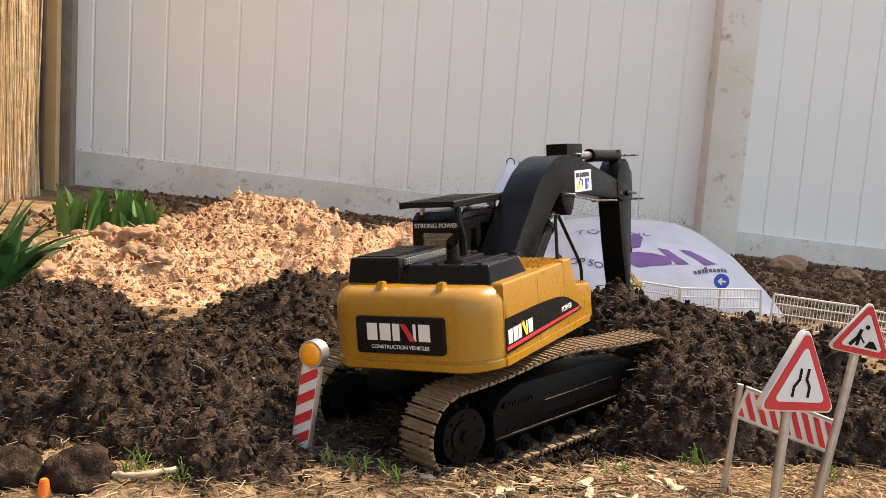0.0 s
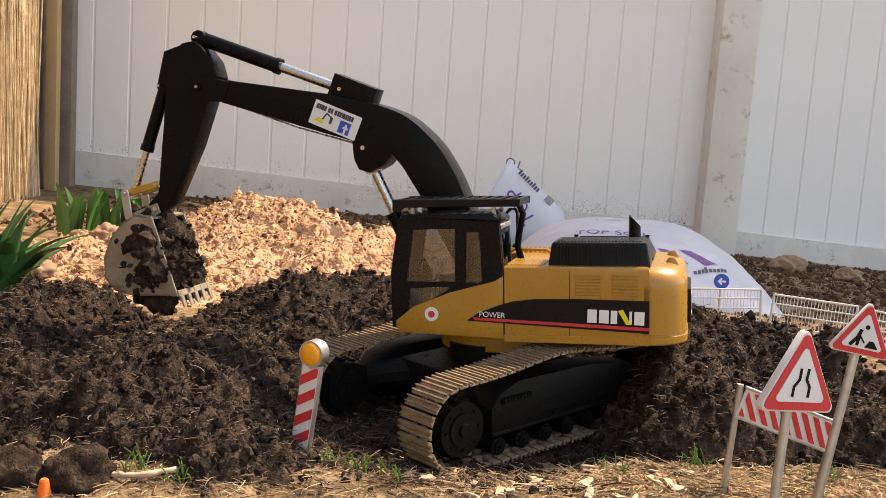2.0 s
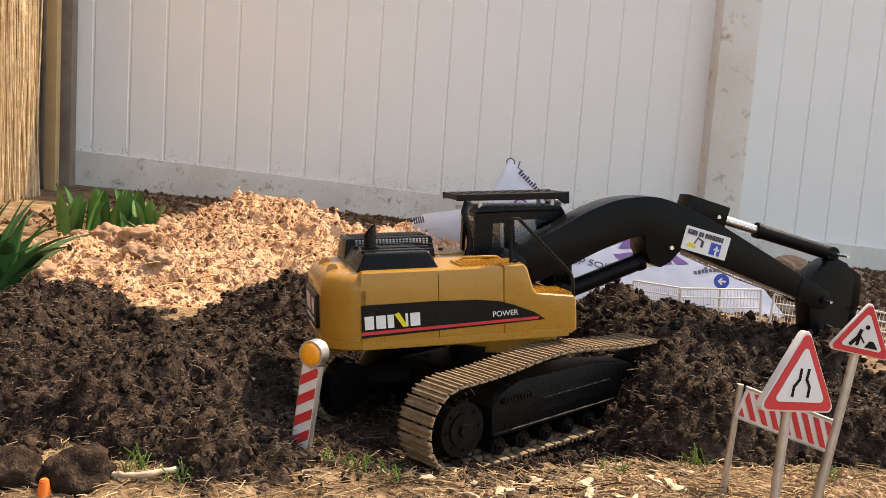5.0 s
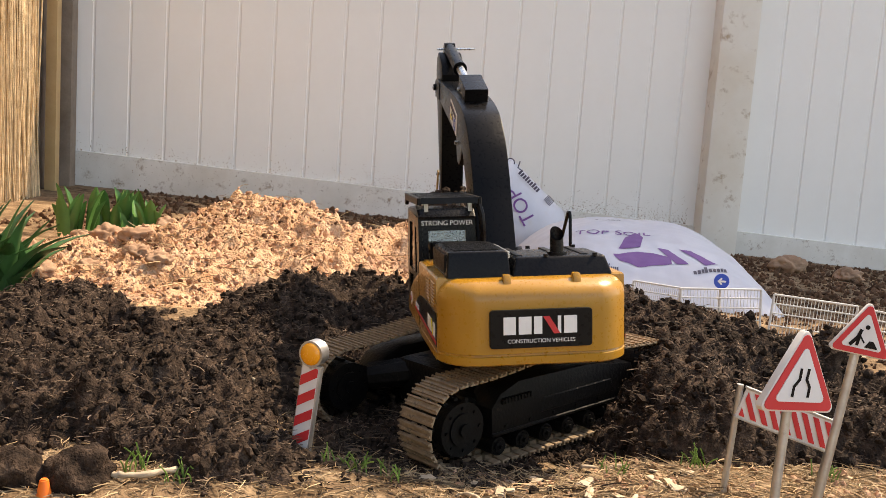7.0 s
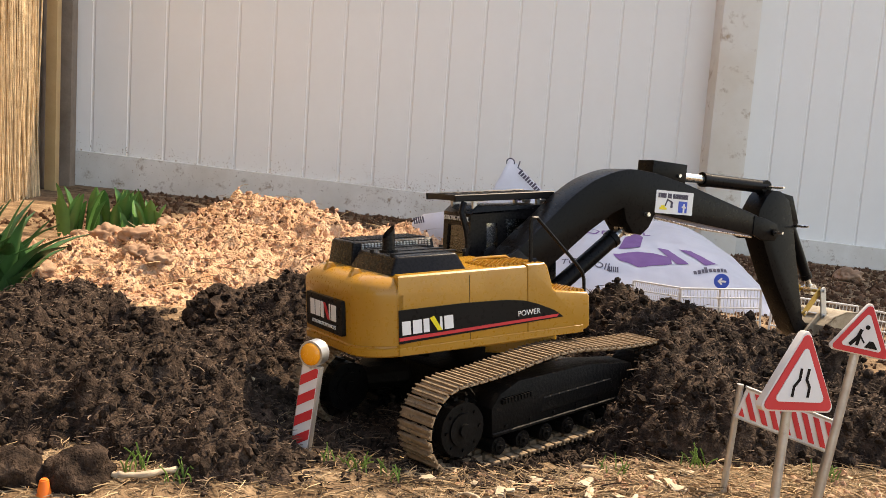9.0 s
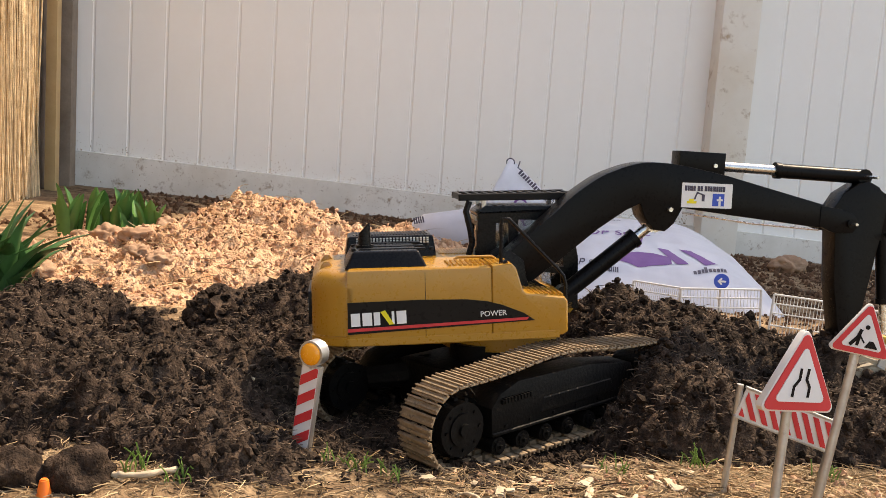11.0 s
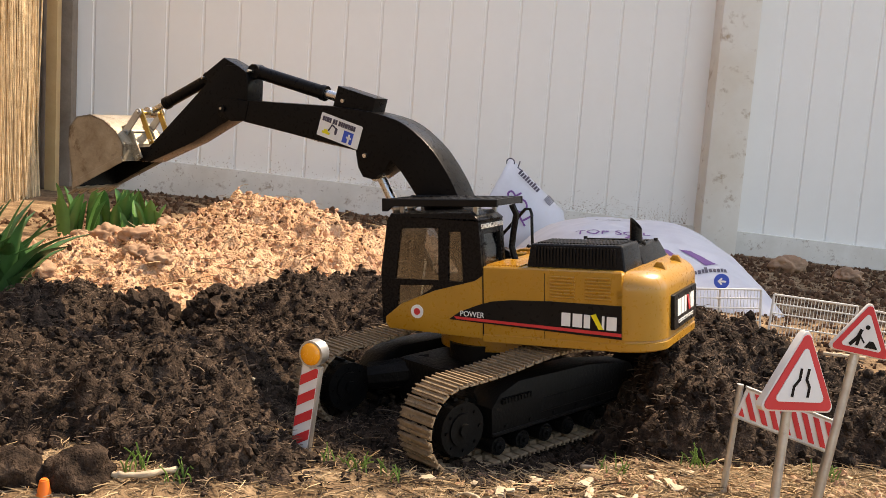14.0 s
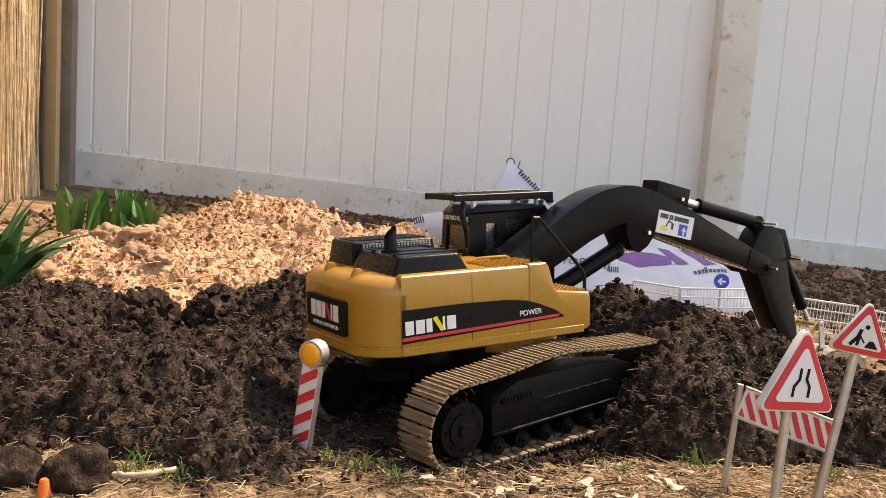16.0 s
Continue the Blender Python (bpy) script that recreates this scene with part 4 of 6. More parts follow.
def build_arm(root):
    hw = 0.0205
    bm = bmesh.new()
    outline = [(-0.004, 0.086), (0.0064, 0.1009), (0.029, 0.124), (0.0522, 0.1461), (0.0660, 0.1605), (0.0806, 0.1731), (0.099, 0.1862), (0.1202, 0.1960), (0.136, 0.2010), (0.152, 0.2030),
               (0.182, 0.2015), (0.231, 0.1935), (0.339, 0.1690), (0.345, 0.164), (0.345, 0.147), (0.3367, 0.1445), (0.24, 0.1525), (0.186, 0.1575), (0.178, 0.141), (0.169, 0.1325), (0.157, 0.1335), (0.146, 0.146), (0.141, 0.160),
               (0.126, 0.152), (0.098, 0.131), (0.0636, 0.1002), (0.0321, 0.0735), (0.012, 0.076)]
    outline = rounded_run(outline[:12], 3) + outline[12:]
    prism(bm, [to_boom(x, z) for x, z in outline], -hw, hw, 0.0016)
    boom = part("boom", bm, BOOM, root, "bent black metal boom with a sticker")
    bm = bmesh.new()
    for s in (-1, 1):
        pts = [to_boom(x, z) for x, z in [(0.335, 0.168), (0.355, 0.166), (0.372, 0.161), (0.379, 0.1508), (0.372, 0.141), (0.352, 0.140), (0.335, 0.146)]]
        prism(bm, pts, s * 0.0165, s * 0.0215, 0.001)
        rod(bm, (BOOM_LEN, s * 0.017, 0), (BOOM_LEN, s * 0.0245, 0), 0.0042, seg=12)
    part("fork_end", bm, BOOM, boom)
    bm = bmesh.new()
    rod(bm, (BOOM_LEN, -0.036, 0), (BOOM_LEN, 0.026, 0), 0.0017, seg=8)
    part("pin_bolt", bm, STEEL, boom, "long bright steel bolt")
    bm = bmesh.new()
    rod(bm, (BOOM_PIN[0], -0.026, BOOM_PIN[1]), (BOOM_PIN[0], 0.024, BOOM_PIN[1]), 0.0024, seg=8)
    part("pin_bolt", bm, STEEL, boom, "bright steel bolt")
    bm = bmesh.new()
    pts = [to_boom(x, z) for x, z in [(0.181, 0.196), (0.181, 0.2165), (0.2305, 0.2165), (0.2305, 0.190)]]
    prism(bm, pts, -0.0135, 0.0135, 0.0012)
    part("cylinder_box", bm, BOOM, boom, "black metal box on the boom")
    bm = bmesh.new()
    rod(bm, (TOP_PIN[0], -0.0165, TOP_PIN[1]), (TOP_PIN[0], 0.0165, TOP_PIN[1]), 0.0022, seg=8)
    part("pin_bolt", bm, STEEL, boom)
    # stickers: pale card with small shapes
    c0 = to_boom(0.2105, 0.1718)
    for s in (-1, 1):
        m = Matrix.Translation((c0[0], s * hw, c0[1])) @ Matrix(((-s, 0, 0, 0), (0, 0, s, 0), (0, 1, 0, 0), (0, 0, 0, 1))) @ Matrix.Rotation(radians(s * 8.2), 4, "Z")
        bm = bmesh.new()
        slab(bm, rounded(0.054, 0.0255, 0.001), 0, 0.0006)
        part("sticker", bm, WHITEPAINT, boom, "white paper sticker with small pictures", m=m)
        bm = bmesh.new()
        x = -0.024
        for w in (0.003, 0.0022, 0.0012, 0.0026, 0.0028, 0, 0.0032, 0.0028, 0, 0.0032, 0.0026, 0.0026, 0.0014, 0.0026, 0.0026, 0.0018, 0.0026, 0.003):
            if w:
                box(bm, x, x + w * 0.82, 0.0045, 0.0098, 0.0006, 0.001)
            x += w or 0.0016
        for a, b, c, d in ((-0.004, 0.0005, -0.0105, 0.003), (-0.0105, 0.003, -0.013, -0.0035)):
            p, q = Vector((a, b, 0.0008)), Vector((c, d, 0.0008))
            vs = box(bm, -0.0008, (q - p).length + 0.0008, -0.0008, 0.0008, -0.0002, 0.0002)
            bmesh.ops.transform(bm, matrix=Matrix.Translation(p) @ Matrix.Rotation(math.atan2((q - p).y, (q - p).x), 4, "Z"), verts=vs)
        box(bm, -0.0055, -0.0025, -0.006, 0.001, 0.0006, 0.001)
        part("sticker_print", bm, INK, boom, "dark bars and a small digger arm shape", m=m)
        bm = bmesh.new()
        box(bm, -0.021, -0.011, -0.0085, -0.006, 0.0006, 0.001)
        box(bm, -0.019, -0.014, -0.006, -0.0038, 0.0006, 0.001)
        part("sticker_print", bm, YELLOWPRINT, boom, m=m)
        bm = bmesh.new()
        box(bm, 0.006, 0.0185, -0.0105, 0.0022, 0.0006, 0.001)
        part("sticker_square", bm, BLUESIGN, boom, "small blue square", m=m)
        bm = bmesh.new()
        box(bm, 0.0125, 0.0148, -0.0105, -0.0005, 0.001, 0.0013)
        box(bm, 0.0105, 0.0168, -0.0052, -0.0032, 0.001, 0.0013)
        part("sticker_square", bm, WHITEPAINT, boom, m=m)
    # hose along the underside
    bm = bmesh.new()
    a, b, c = to_boom(0.186, 0.153), to_boom(0.26, 0.1455), to_boom(0.335, 0.1425)
    tube(bm, [(a[0], -0.0195, a[1]), (b[0], -0.0195, b[1]), (c[0], -0.0195, c[1])], 0.0012, 6)
    part("hydraulic_hose", bm, STEEL, boom)

    # stick
    bm = bmesh.new()
    outline = [(0.3085, 0.2545), (0.3000, 0.270), (0.2985, 0.290), (0.3010, 0.301), (0.312, 0.3085), (0.332, 0.309), (0.356, 0.2915), (0.390, 0.263), (0.448, 0.2155), (0.466, 0.2145), (0.4705, 0.206), (0.466, 0.1985), (0.4476, 0.1965), (0.3815, 0.2205), (0.33, 0.2455), (0.318, 0.2505)]
    prism(bm, [to_stick(x, z) for x, z in outline], -0.0148, 0.0148, 0.0014)
    stick = part("stick", bm, BOOM, root, "straight black metal dipper arm")
    bm = bmesh.new()
    prism(bm, [to_stick(x, z) for x, z in [(0.3117, 0.3075), (0.3341, 0.3185), (0.3640, 0.3000), (0.356, 0.287), (0.33, 0.303)]], -0.0125, 0.0125, 0.001)
    part("cylinder_box", bm, BOOM, stick, "black metal box on the stick")
    for (x, z), y0, y1, r in ((STICK_PIN, -0.034, 0.017, 0.0016), ((STICK_LEN, 0), -0.021, 0.021, 0.0026), (BUCKET_PIN, -0.03, 0.016, 0.0015), (ROCKER, -0.019, 0.019, 0.002)):
        bm = bmesh.new()
        rod(bm, (x, y0, z), (x, y1, z), r, seg=10)
        part("pin_bolt", bm, STEEL, stick, "bright steel bolt")

    # bucket
    bm = bmesh.new()
    path = [(0.010, -0.002), (0.000, 0.016), (0.003, 0.034), (0.014, 0.054), (0.031, 0.070), (0.0524, 0.0775), (0.069, 0.0715), (0.0800, 0.0560), (0.0875, 0.036), (0.0945, 0.016), (0.1, 0.002)]
    inner = []
    for i, p in enumerate(path):
        a, b = Vector(path[max(i - 1, 0)]), Vector(path[min(i + 1, len(path) - 1)])
        n = Vector((-(b - a).y, (b - a).x)).normalized()
        inner.append((p[0] - n.x * 0.002, p[1] - n.y * 0.002))
    bw = 0.037
    prism(bm, path + inner[::-1], -bw, bw)
    for s in (-1, 1):
        prism(bm, path, s * bw, s * (bw - 0.002))
        prism(bm, [(0.008, -0.003), (0.1, 0.001), (0.097, 0.009), (0.008, 0.005)], s * bw, s * (bw + 0.0015), 0.0005, 1)
    box(bm, 0.094, 0.101, -bw, bw, -0.001, 0.002, 0.0006, seg=1)
    bucket = part("bucket", bm, BUCKET, root, "earth-stained metal digging bucket")
    # darker shell set just inside the bucket walls
    bm = bmesh.new()
    deep = [(p[0] + (0.045 - p[0]) * 0.06, p[1] + (0.03 - p[1]) * 0.06) for p in inner]
    prism(bm, [(a + (0.045 - a) * 0.03, b + (0.03 - b) * 0.03) for a, b in inner] + deep[::-1], -bw + 0.0025, bw - 0.0025)
    for s in (-1, 1):
        prism(bm, deep, s * (bw - 0.0045), s * (bw - 0.0025))
    part("bucket_lining", bm, TRACKDARK, bucket, "dark inner lining of the bucket")
    for i in range(5):
        bm = bmesh.new()
        y = -bw + 0.005 + (2 * bw - 0.01) * i / 4
        prism(bm, [(0.095, -0.0018), (0.1135, -0.0006), (0.1135, 0.0004), (0.095, 0.0035)], y - 0.0034, y + 0.0034, 0.0006, 1)
        part("bucket_tooth", bm, BUCKET, bucket)
    bm = bmesh.new()
    for s in (-1, 1):
        prism(bm, [(-0.005, -0.004), (0.006, -0.004), (0.016, 0.03), (0.012, 0.044), (0.0, 0.042), (-0.005, 0.03)], s * 0.0165, s * 0.0195, 0.0008, 1)
    part("bucket_ear", bm, BUCKET, bucket)
    bm = bmesh.new()
    for s in (-1, 1):
        prism(bm, [(-0.004, -0.004), (0.004, -0.004), (0.004, 0.040), (-0.004, 0.040)], s * 0.0152, s * 0.0172, 0.0008, 1)
    rod(bm, (0, -0.0172, 0.036), (0, 0.0172, 0.036), 0.0022, seg=10)
    rocker = part("rocker", bm, BRASS, root, "brass-coloured rocker link")
    bm = bmesh.new()
    for s in (-1, 1):
        prism(bm, rounded(0.040, 0.0095, 0.0045), s * 0.0196, s * 0.0216, 0.0005, 1)
    rod(bm, (-0.0155, -0.024, 0), (-0.0155, 0.024, 0), 0.002, seg=8)
    rod(bm, (0.0155, -0.024, 0), (0.0155, 0.024, 0), 0.002, seg=8)
    link = part("bucket_link", bm, ZINC, root, "pale steel bucket link")

    # rams: barrel and chrome rod, each along its own +x
    def barrel(L, r, label):
        bm = bmesh.new()
        rod(bm, (-0.004, 0, 0), (L, 0, 0), r, seg=18)
        rod(bm, (L - 0.006, 0, 0), (L, 0, 0), r * 1.12, seg=18)
        rod(bm, (0, -r * 0.9, 0), (0, r * 0.9, 0), r * 1.05, seg=12)
        return part("ram_barrel", bm, BOOM, root, label, smooth=False)

    def chrome(L, r):
        bm = bmesh.new()
        rod(bm, (0, 0, 0), (L, 0, 0), r, seg=14)
        rod(bm, (0, -r * 1.4, 0), (0, r * 1.4, 0), r * 1.7, seg=12)
        return part("ram_rod", bm, STEEL, root, "bright steel piston rod")

    rams = {"boom_l": (barrel(0.096, 0.0092, "black boom ram barrel"), chrome(0.115, 0.0056)),
            "stick": (barrel(0.098, 0.0078, "black stick ram barrel"), chrome(0.085, 0.0052)),
            "bucket": (barrel(0.075, 0.0068, "black bucket ram barrel"), chrome(0.06, 0.004))}
    return boom, stick, bucket, rocker, link, rams


# ---- the moves: time and degrees
SLEW = [(0, -28.0), (0.3, -27.9), (0.5, -27.7), (0.8, -26.3), (1.0, -22.1), (1.5, 38.0), (1.85, 74.7), (2.0, 77.2), (2.5, 77.2), (2.65, 70.5), (3.0, 37.6), (3.5, -19.2), (4.0, -67.0), (4.2, -71), (5.0, -76), (5.9, -76), (6.3, -70), (6.5, -55.1),
        (7.0, 8.3), (7.5, 58.3), (7.62, 59.7), (8.0, 25.6), (8.5, -26.0), (9.0, -60.8), (9.2, -71), (9.8, -78), (10.8, -82.5), (11.3, -84.3), (11.5, -84.3), (11.7, -83), (12.0, -66.5), (12.5, -9.4), (13.0, 50.7), (13.2, 72.5), (13.5, 64.2),
        (14.0, 64.2), (14.15, 55.7), (14.5, 15.9), (15.0, -28.9), (15.5, -76.5), (15.65, -75), (16.0, -59.7)]
LIFT = [(0, 7), (0.5, 5.2), (0.7, 7), (1.0, 18.5), (1.5, 32.3), (2.0, 30.9), (2.5, 30.3), (3.0, 22.9), (3.5, 6.4), (4.0, -9.3), (4.2, -11), (5.0, -9), (5.8, 2), (6.3, 12), (6.5, 15.5), (7.0, 32.7), (7.5, 28.3), (8.0, 28.9), (8.5, 17.2),
        (9.0, 1.7), (9.3, -4), (10.2, -8), (11.0, 5), (11.5, 9.3), (11.7, 9.3), (12.0, 9.0), (12.5, 19.6), (13.0, 31.1), (13.5, 26.1), (14.0, 27.2), (14.5, 25.4), (15.0, 13.2), (15.5, 4), (16.0, -5.1)]
CROWD = [(0, -90), (0.5, -92), (1.0, -108), (1.5, -110), (2.0, -97), (2.5, -76), (3.0, -57), (3.5, -42), (4.0, -50), (4.2, -53), (5.0, -75), (5.8, -95), (6.3, -106), (6.5, -106), (7.0, -112), (7.5, -97), (8.0, -74), (8.5, -62),
         (9.0, -66), (9.3, -68), (10.2, -72), (11.0, -92), (11.5, -100), (12.0, -97), (12.5, -98), (13.0, -99), (13.5, -77), (14.0, -49), (14.5, -32), (15.0, -34), (15.5, -36), (16.0, -56)]
CURL = [(0, -125), (0.5, -150), (1.0, -165), (1.5, -160), (2.0, -110), (2.2, -98), (2.5, -48), (3.0, -32), (3.5, -28), (4.0, -50), (4.2, -55), (5.0, -95), (5.8, -150), (6.3, -160), (6.5, -165), (7.0, -165), (7.5, -124), (8.0, -116), (8.5, -62),
        (9.0, -50), (9.3, -55), (10.2, -80), (11.0, -110), (11.5, -125), (12.0, -158), (12.5, -168), (13.0, -148), (13.5, -96), (14.0, -24), (14.5, -18), (15.0, -18), (15.5, -30), (16.0, -60)]


def ease(table, t):
    """Smooth value between the rows, without overshoot."""
    n = len(table)
    i = max(k for k in range(n) if table[k][0] <= t + 1e-9)
    if i >= n - 1:
        return table[-1][1]
    def slope(k):
        return (table[k + 1][1] - table[k][1]) / (table[k + 1][0] - table[k][0])
    def tangent(k):
        if k == 0 or k == n - 1:
            return 0.0
        a, b = slope(k - 1), slope(k)
        return 0.0 if a * b <= 0 else 2 * a * b / (a + b)
    h = table[i + 1][0] - table[i][0]
    u = (t - table[i][0]) / h
    p0, p1, m0, m1 = table[i][1], table[i + 1][1], tangent(i) * h, tangent(i + 1) * h
    return (2 * u ** 3 - 3 * u ** 2 + 1) * p0 + (u ** 3 - 2 * u ** 2 + u) * m0 + (-2 * u ** 3 + 3 * u ** 2) * p1 + (u ** 3 - u ** 2) * m1


def aim(p, q, y=0.0):
    """Pose at p with +x towards q, in the x, z plane."""
    return Matrix.Translation((p.x, y, p.z)) @ Matrix.Rotation(-math.atan2(q.z - p.z, q.x - p.x), 4, "Y")


def arm_poses(t):
    """Poses of all moving parts in the excavator's space."""
    house = Matrix.Rotation(radians(ease(SLEW, t)), 4, "Z")
    boom = Matrix.Translation((FOOT.x, 0, FOOT.y)) @ Matrix.Rotation(-radians(ease(LIFT, t)), 4, "Y")
    stick = boom @ Matrix.Translation((BOOM_LEN, 0, 0)) @ Matrix.Rotation(-radians(ease(CROWD, t)), 4, "Y")
    tip = stick @ Vector((STICK_LEN, 0, 0))
    bucket = Matrix.Translation(tip) @ Matrix.Rotation(-radians(ease(CURL, t)), 4, "Y")
    ear = bucket @ Vector((EAR[0], 0, EAR[1]))
    rp = stick @ Vector((ROCKER[0], 0, ROCKER[1]))
    ra, rb = 0.037, 0.031
    d = ear - rp
    L = min(max(d.length, 0.009), ra + rb - 0.0005)
    e = d.normalized()
    a = (ra * ra - rb * rb + L * L) / (2 * L)
    hgt = math.sqrt(max(ra * ra - a * a, 0))
    n = Vector((-e.z, 0, e.x))
    outward = stick.to_3x3() @ Vector((-0.25, 0, 1))
    c1, c2 = rp + e * a + n * hgt, rp + e * a - n * hgt
    knee = c1 if (c1 - c2).dot(outward) > 0 else c2
    out = {"house": house, "boom": house @ boom, "stick": house @ stick, "bucket": house @ bucket}
    out["rocker"] = house @ aim(rp, knee) @ Matrix.Rotation(-math.pi / 2, 4, "Y").inverted()
    out["link"] = house @ aim((knee + ear) / 2, ear)
    bp = boom @ Vector((0.159, 0, 0.022))
    for k, y in (("boom_l", 0.0),):
        out[k] = (house @ aim(CYL_FOOT, bp, y), house @ aim(bp, CYL_FOOT, y))
    tp, sp = boom @ Vector((TOP_PIN[0], 0, TOP_PIN[1])), stick @ Vector((STICK_PIN[0], 0, STICK_PIN[1]))
    out["stick_ram"] = (house @ aim(sp, tp), house @ aim(tp, sp))
    kp = stick @ Vector((BUCKET_PIN[0], 0, BUCKET_PIN[1]))
    out["bucket_ram"] = (house @ aim(kp, knee), house @ aim(knee, kp))
    return out


def clump_mesh(seed):
    """A ragged lump of fibrous soil with root strands."""
    rnd = random.Random(seed)
    bm = bmesh.new()
    bmesh.ops.create_icosphere(bm, subdivisions=4, radius=1.0)
    o = Vector((seed * 3.1, 1.7, 0))
    for v in bm.verts:
        d = v.co.normalized()
        k = 1 + 0.45 * noise.fractal(d * 1.6 + o, 1.0, 2.0, 3) + 0.22 * abs(noise.fractal(d * 6 + o, 1.0, 2.0, 3))
        v.co = Vector((d.x * 0.050, d.y * 0.044, d.z * 0.038)) * k
    for _ in range(260):
        d = Vector((rnd.gauss(0, 1), rnd.gauss(0, 1), rnd.gauss(0, 1))).normalized()
        p = Vector((d.x * 0.050, d.y * 0.044, d.z * 0.038)) * rnd.uniform(0.95, 1.2)
        s = rnd.uniform(0.002, 0.006)
        r = bmesh.ops.create_icosphere(bm, subdivisions=1, radius=s)
        for v in r["verts"]:
            v.co = p + v.co * rnd.uniform(0.7, 1.3)
    return bm


def motions():
    walk(excavator, [(0.0, root_pose((0.0659, 1.0417, 0.0500), (-0.1330, 0.0292, 0.9907))), (0.5, root_pose((0.0656, 1.0423, 0.0544), (-0.0982, 0.0221, 0.9949))),
                     (1.0, ROOT), (16.0, ROOT)])
    times = [i / 15 for i in range(241)]
    poses = [arm_poses(t) for t in times]
    walk(house, [(t, p["house"]) for t, p in zip(times, poses)])
    walk(boom, [(t, p["boom"]) for t, p in zip(times, poses)])
    walk(stick, [(t, p["stick"]) for t, p in zip(times, poses)])
    walk(bucket, [(t, p["bucket"]) for t, p in zip(times, poses)])
    walk(rocker, [(t, p["rocker"]) for t, p in zip(times, poses)])
    walk(link, [(t, p["link"]) for t, p in zip(times, poses)])
    for key, k2 in (("boom_l", "boom_l"), ("stick", "stick_ram"), ("bucket", "bucket_ram")):
        for i in (0, 1):
            walk(rams[key][i], [(t, p[k2][i]) for t, p in zip(times, poses)])
    # loads of soil: lie in the heap, ride in the bucket, drop on the other side
    inside = Matrix.Translation((0.050, 0.0, 0.026))
    for ob, pick, drop in zip(loads, (0.4, 6.1, 11.7), (2.15, 7.75, 13.65)):
        pick, drop = round(pick * 15) / 15, round(drop * 15) / 15
        at = lambda t: ROOT @ arm_poses(t)["bucket"] @ inside
        rows = [(0.0, at(pick))]
        rows += [(t, at(t)) for t in times if pick <= t <= drop + 1e-6]
        last = at(drop)
        p = last.translation.copy()
        g = soil_z(p.x, p.y) - 0.014
        fall = last.copy()
        for dt, f in ((1 / 15, 0.25), (2 / 15, 1.0)):
            fall = last.copy()
            fall.translation = Vector((p.x, p.y, p.z + (g - p.z) * f))
            rows.append((drop + dt, fall))
        rows.append((16.0, fall))
        walk(ob, rows)


# ---- signs and site furniture
def triangle_sign(m, size, pole, kind_, label, thick=0.003):
    s = thing("warning_sign", m, label, "road sign", "model road signs")
    h = size * 0.88
    def tri(k):
        c = (0.0, h * 0.36)
        p = []
        for a, b in ((-size / 2, 0), (size / 2, 0), (0, h)):
            p.append((c[0] + (a - c[0]) * k, c[1] + (b - c[1]) * k))
        out = []
        for i in range(3):
            a, b, d = Vector(p[i - 1]), Vector(p[i]), Vector(p[(i + 1) % 3])
            r = size * 0.055 * k
            u, w = (a - b).normalized(), (d - b).normalized()
            for f in (0, 0.33, 0.67, 1):
                out.append(tuple(b + u * r * 1.7 * (1 - f) ** 1.5 + w * r * 1.7 * f ** 1.5))
        return out
    bm = bmesh.new()
    prism(bm, tri(1.0), -0.002, thick, 0.0012, 2)
    part("plate", bm, SIGNGREY, s, "pale plastic sign plate")
    bm = bmesh.new()
    prism(bm, tri(0.93), -0.0028, -0.0015)
    part("red_border", bm, REDPAINT, s, "red border")
    bm = bmesh.new()
    prism(bm, tri(0.66), -0.0034, -0.0022)
    part("sign_face", bm, SIGNWHITE, s, "off-white sign face")
    bm = bmesh.new()
    def stroke(pts, w):
        for (a, b), (c, d) in zip(pts, pts[1:]):
            L = math.hypot(c - a, d - b)
            vs = box(bm, -w * 0.3, L + w * 0.3, -0.0003, 0.0003, -w / 2, w / 2)
            bmesh.ops.transform(bm, matrix=Matrix.Translation((a, -0.0037, b)) @ Matrix.Rotation(-math.atan2(d - b, c - a), 4, "Y"), verts=vs)
    if kind_ == "narrow":
        stroke([(-0.0080, 0.0120), (-0.0075, 0.0190), (-0.0030, 0.0245), (-0.0025, 0.0320)], 0.0020)
        stroke([(0.0065, 0.0120), (0.0070, 0.0190), (0.0035, 0.0245), (0.0045, 0.0320)], 0.0020)
    else:
        prism(bm, [(0.002, 0.007), (0.0125, 0.007), (0.008, 0.0125), (0.005, 0.0125)], -0.0040, -0.0034)
        stroke([(0.001, 0.0105), (-0.004, 0.0165)], 0.0011)
        stroke([(-0.009, 0.0075), (-0.0045, 0.014), (-0.003, 0.0195)], 0.0026)
        stroke([(-0.004, 0.008), (-0.0035, 0.013)], 0.0022)
        prism(bm, arc(0.0012, 0.0228, 0.0018, 0, 330, 11), -0.0040, -0.0034)
    part("symbol", bm, DECAL, s, "black warning symbol")
    bm = bmesh.new()
    rod(bm, (0, thick + 0.003, -pole), (0, thick + 0.003, h * 0.8), 0.0036, seg=16)
    part("pole", bm, ZINC, s, "grey metal pole")
    bm = bmesh.new()
    box(bm, -0.008, 0.008, thick - 0.002, thick + 0.005, h * 0.2, h * 0.26, 0.001)
    box(bm, -0.006, 0.006, thick - 0.002, thick + 0.005, h * 0.55, h * 0.61, 0.001)
    part("clamp", bm, ZINC, s)
    return s


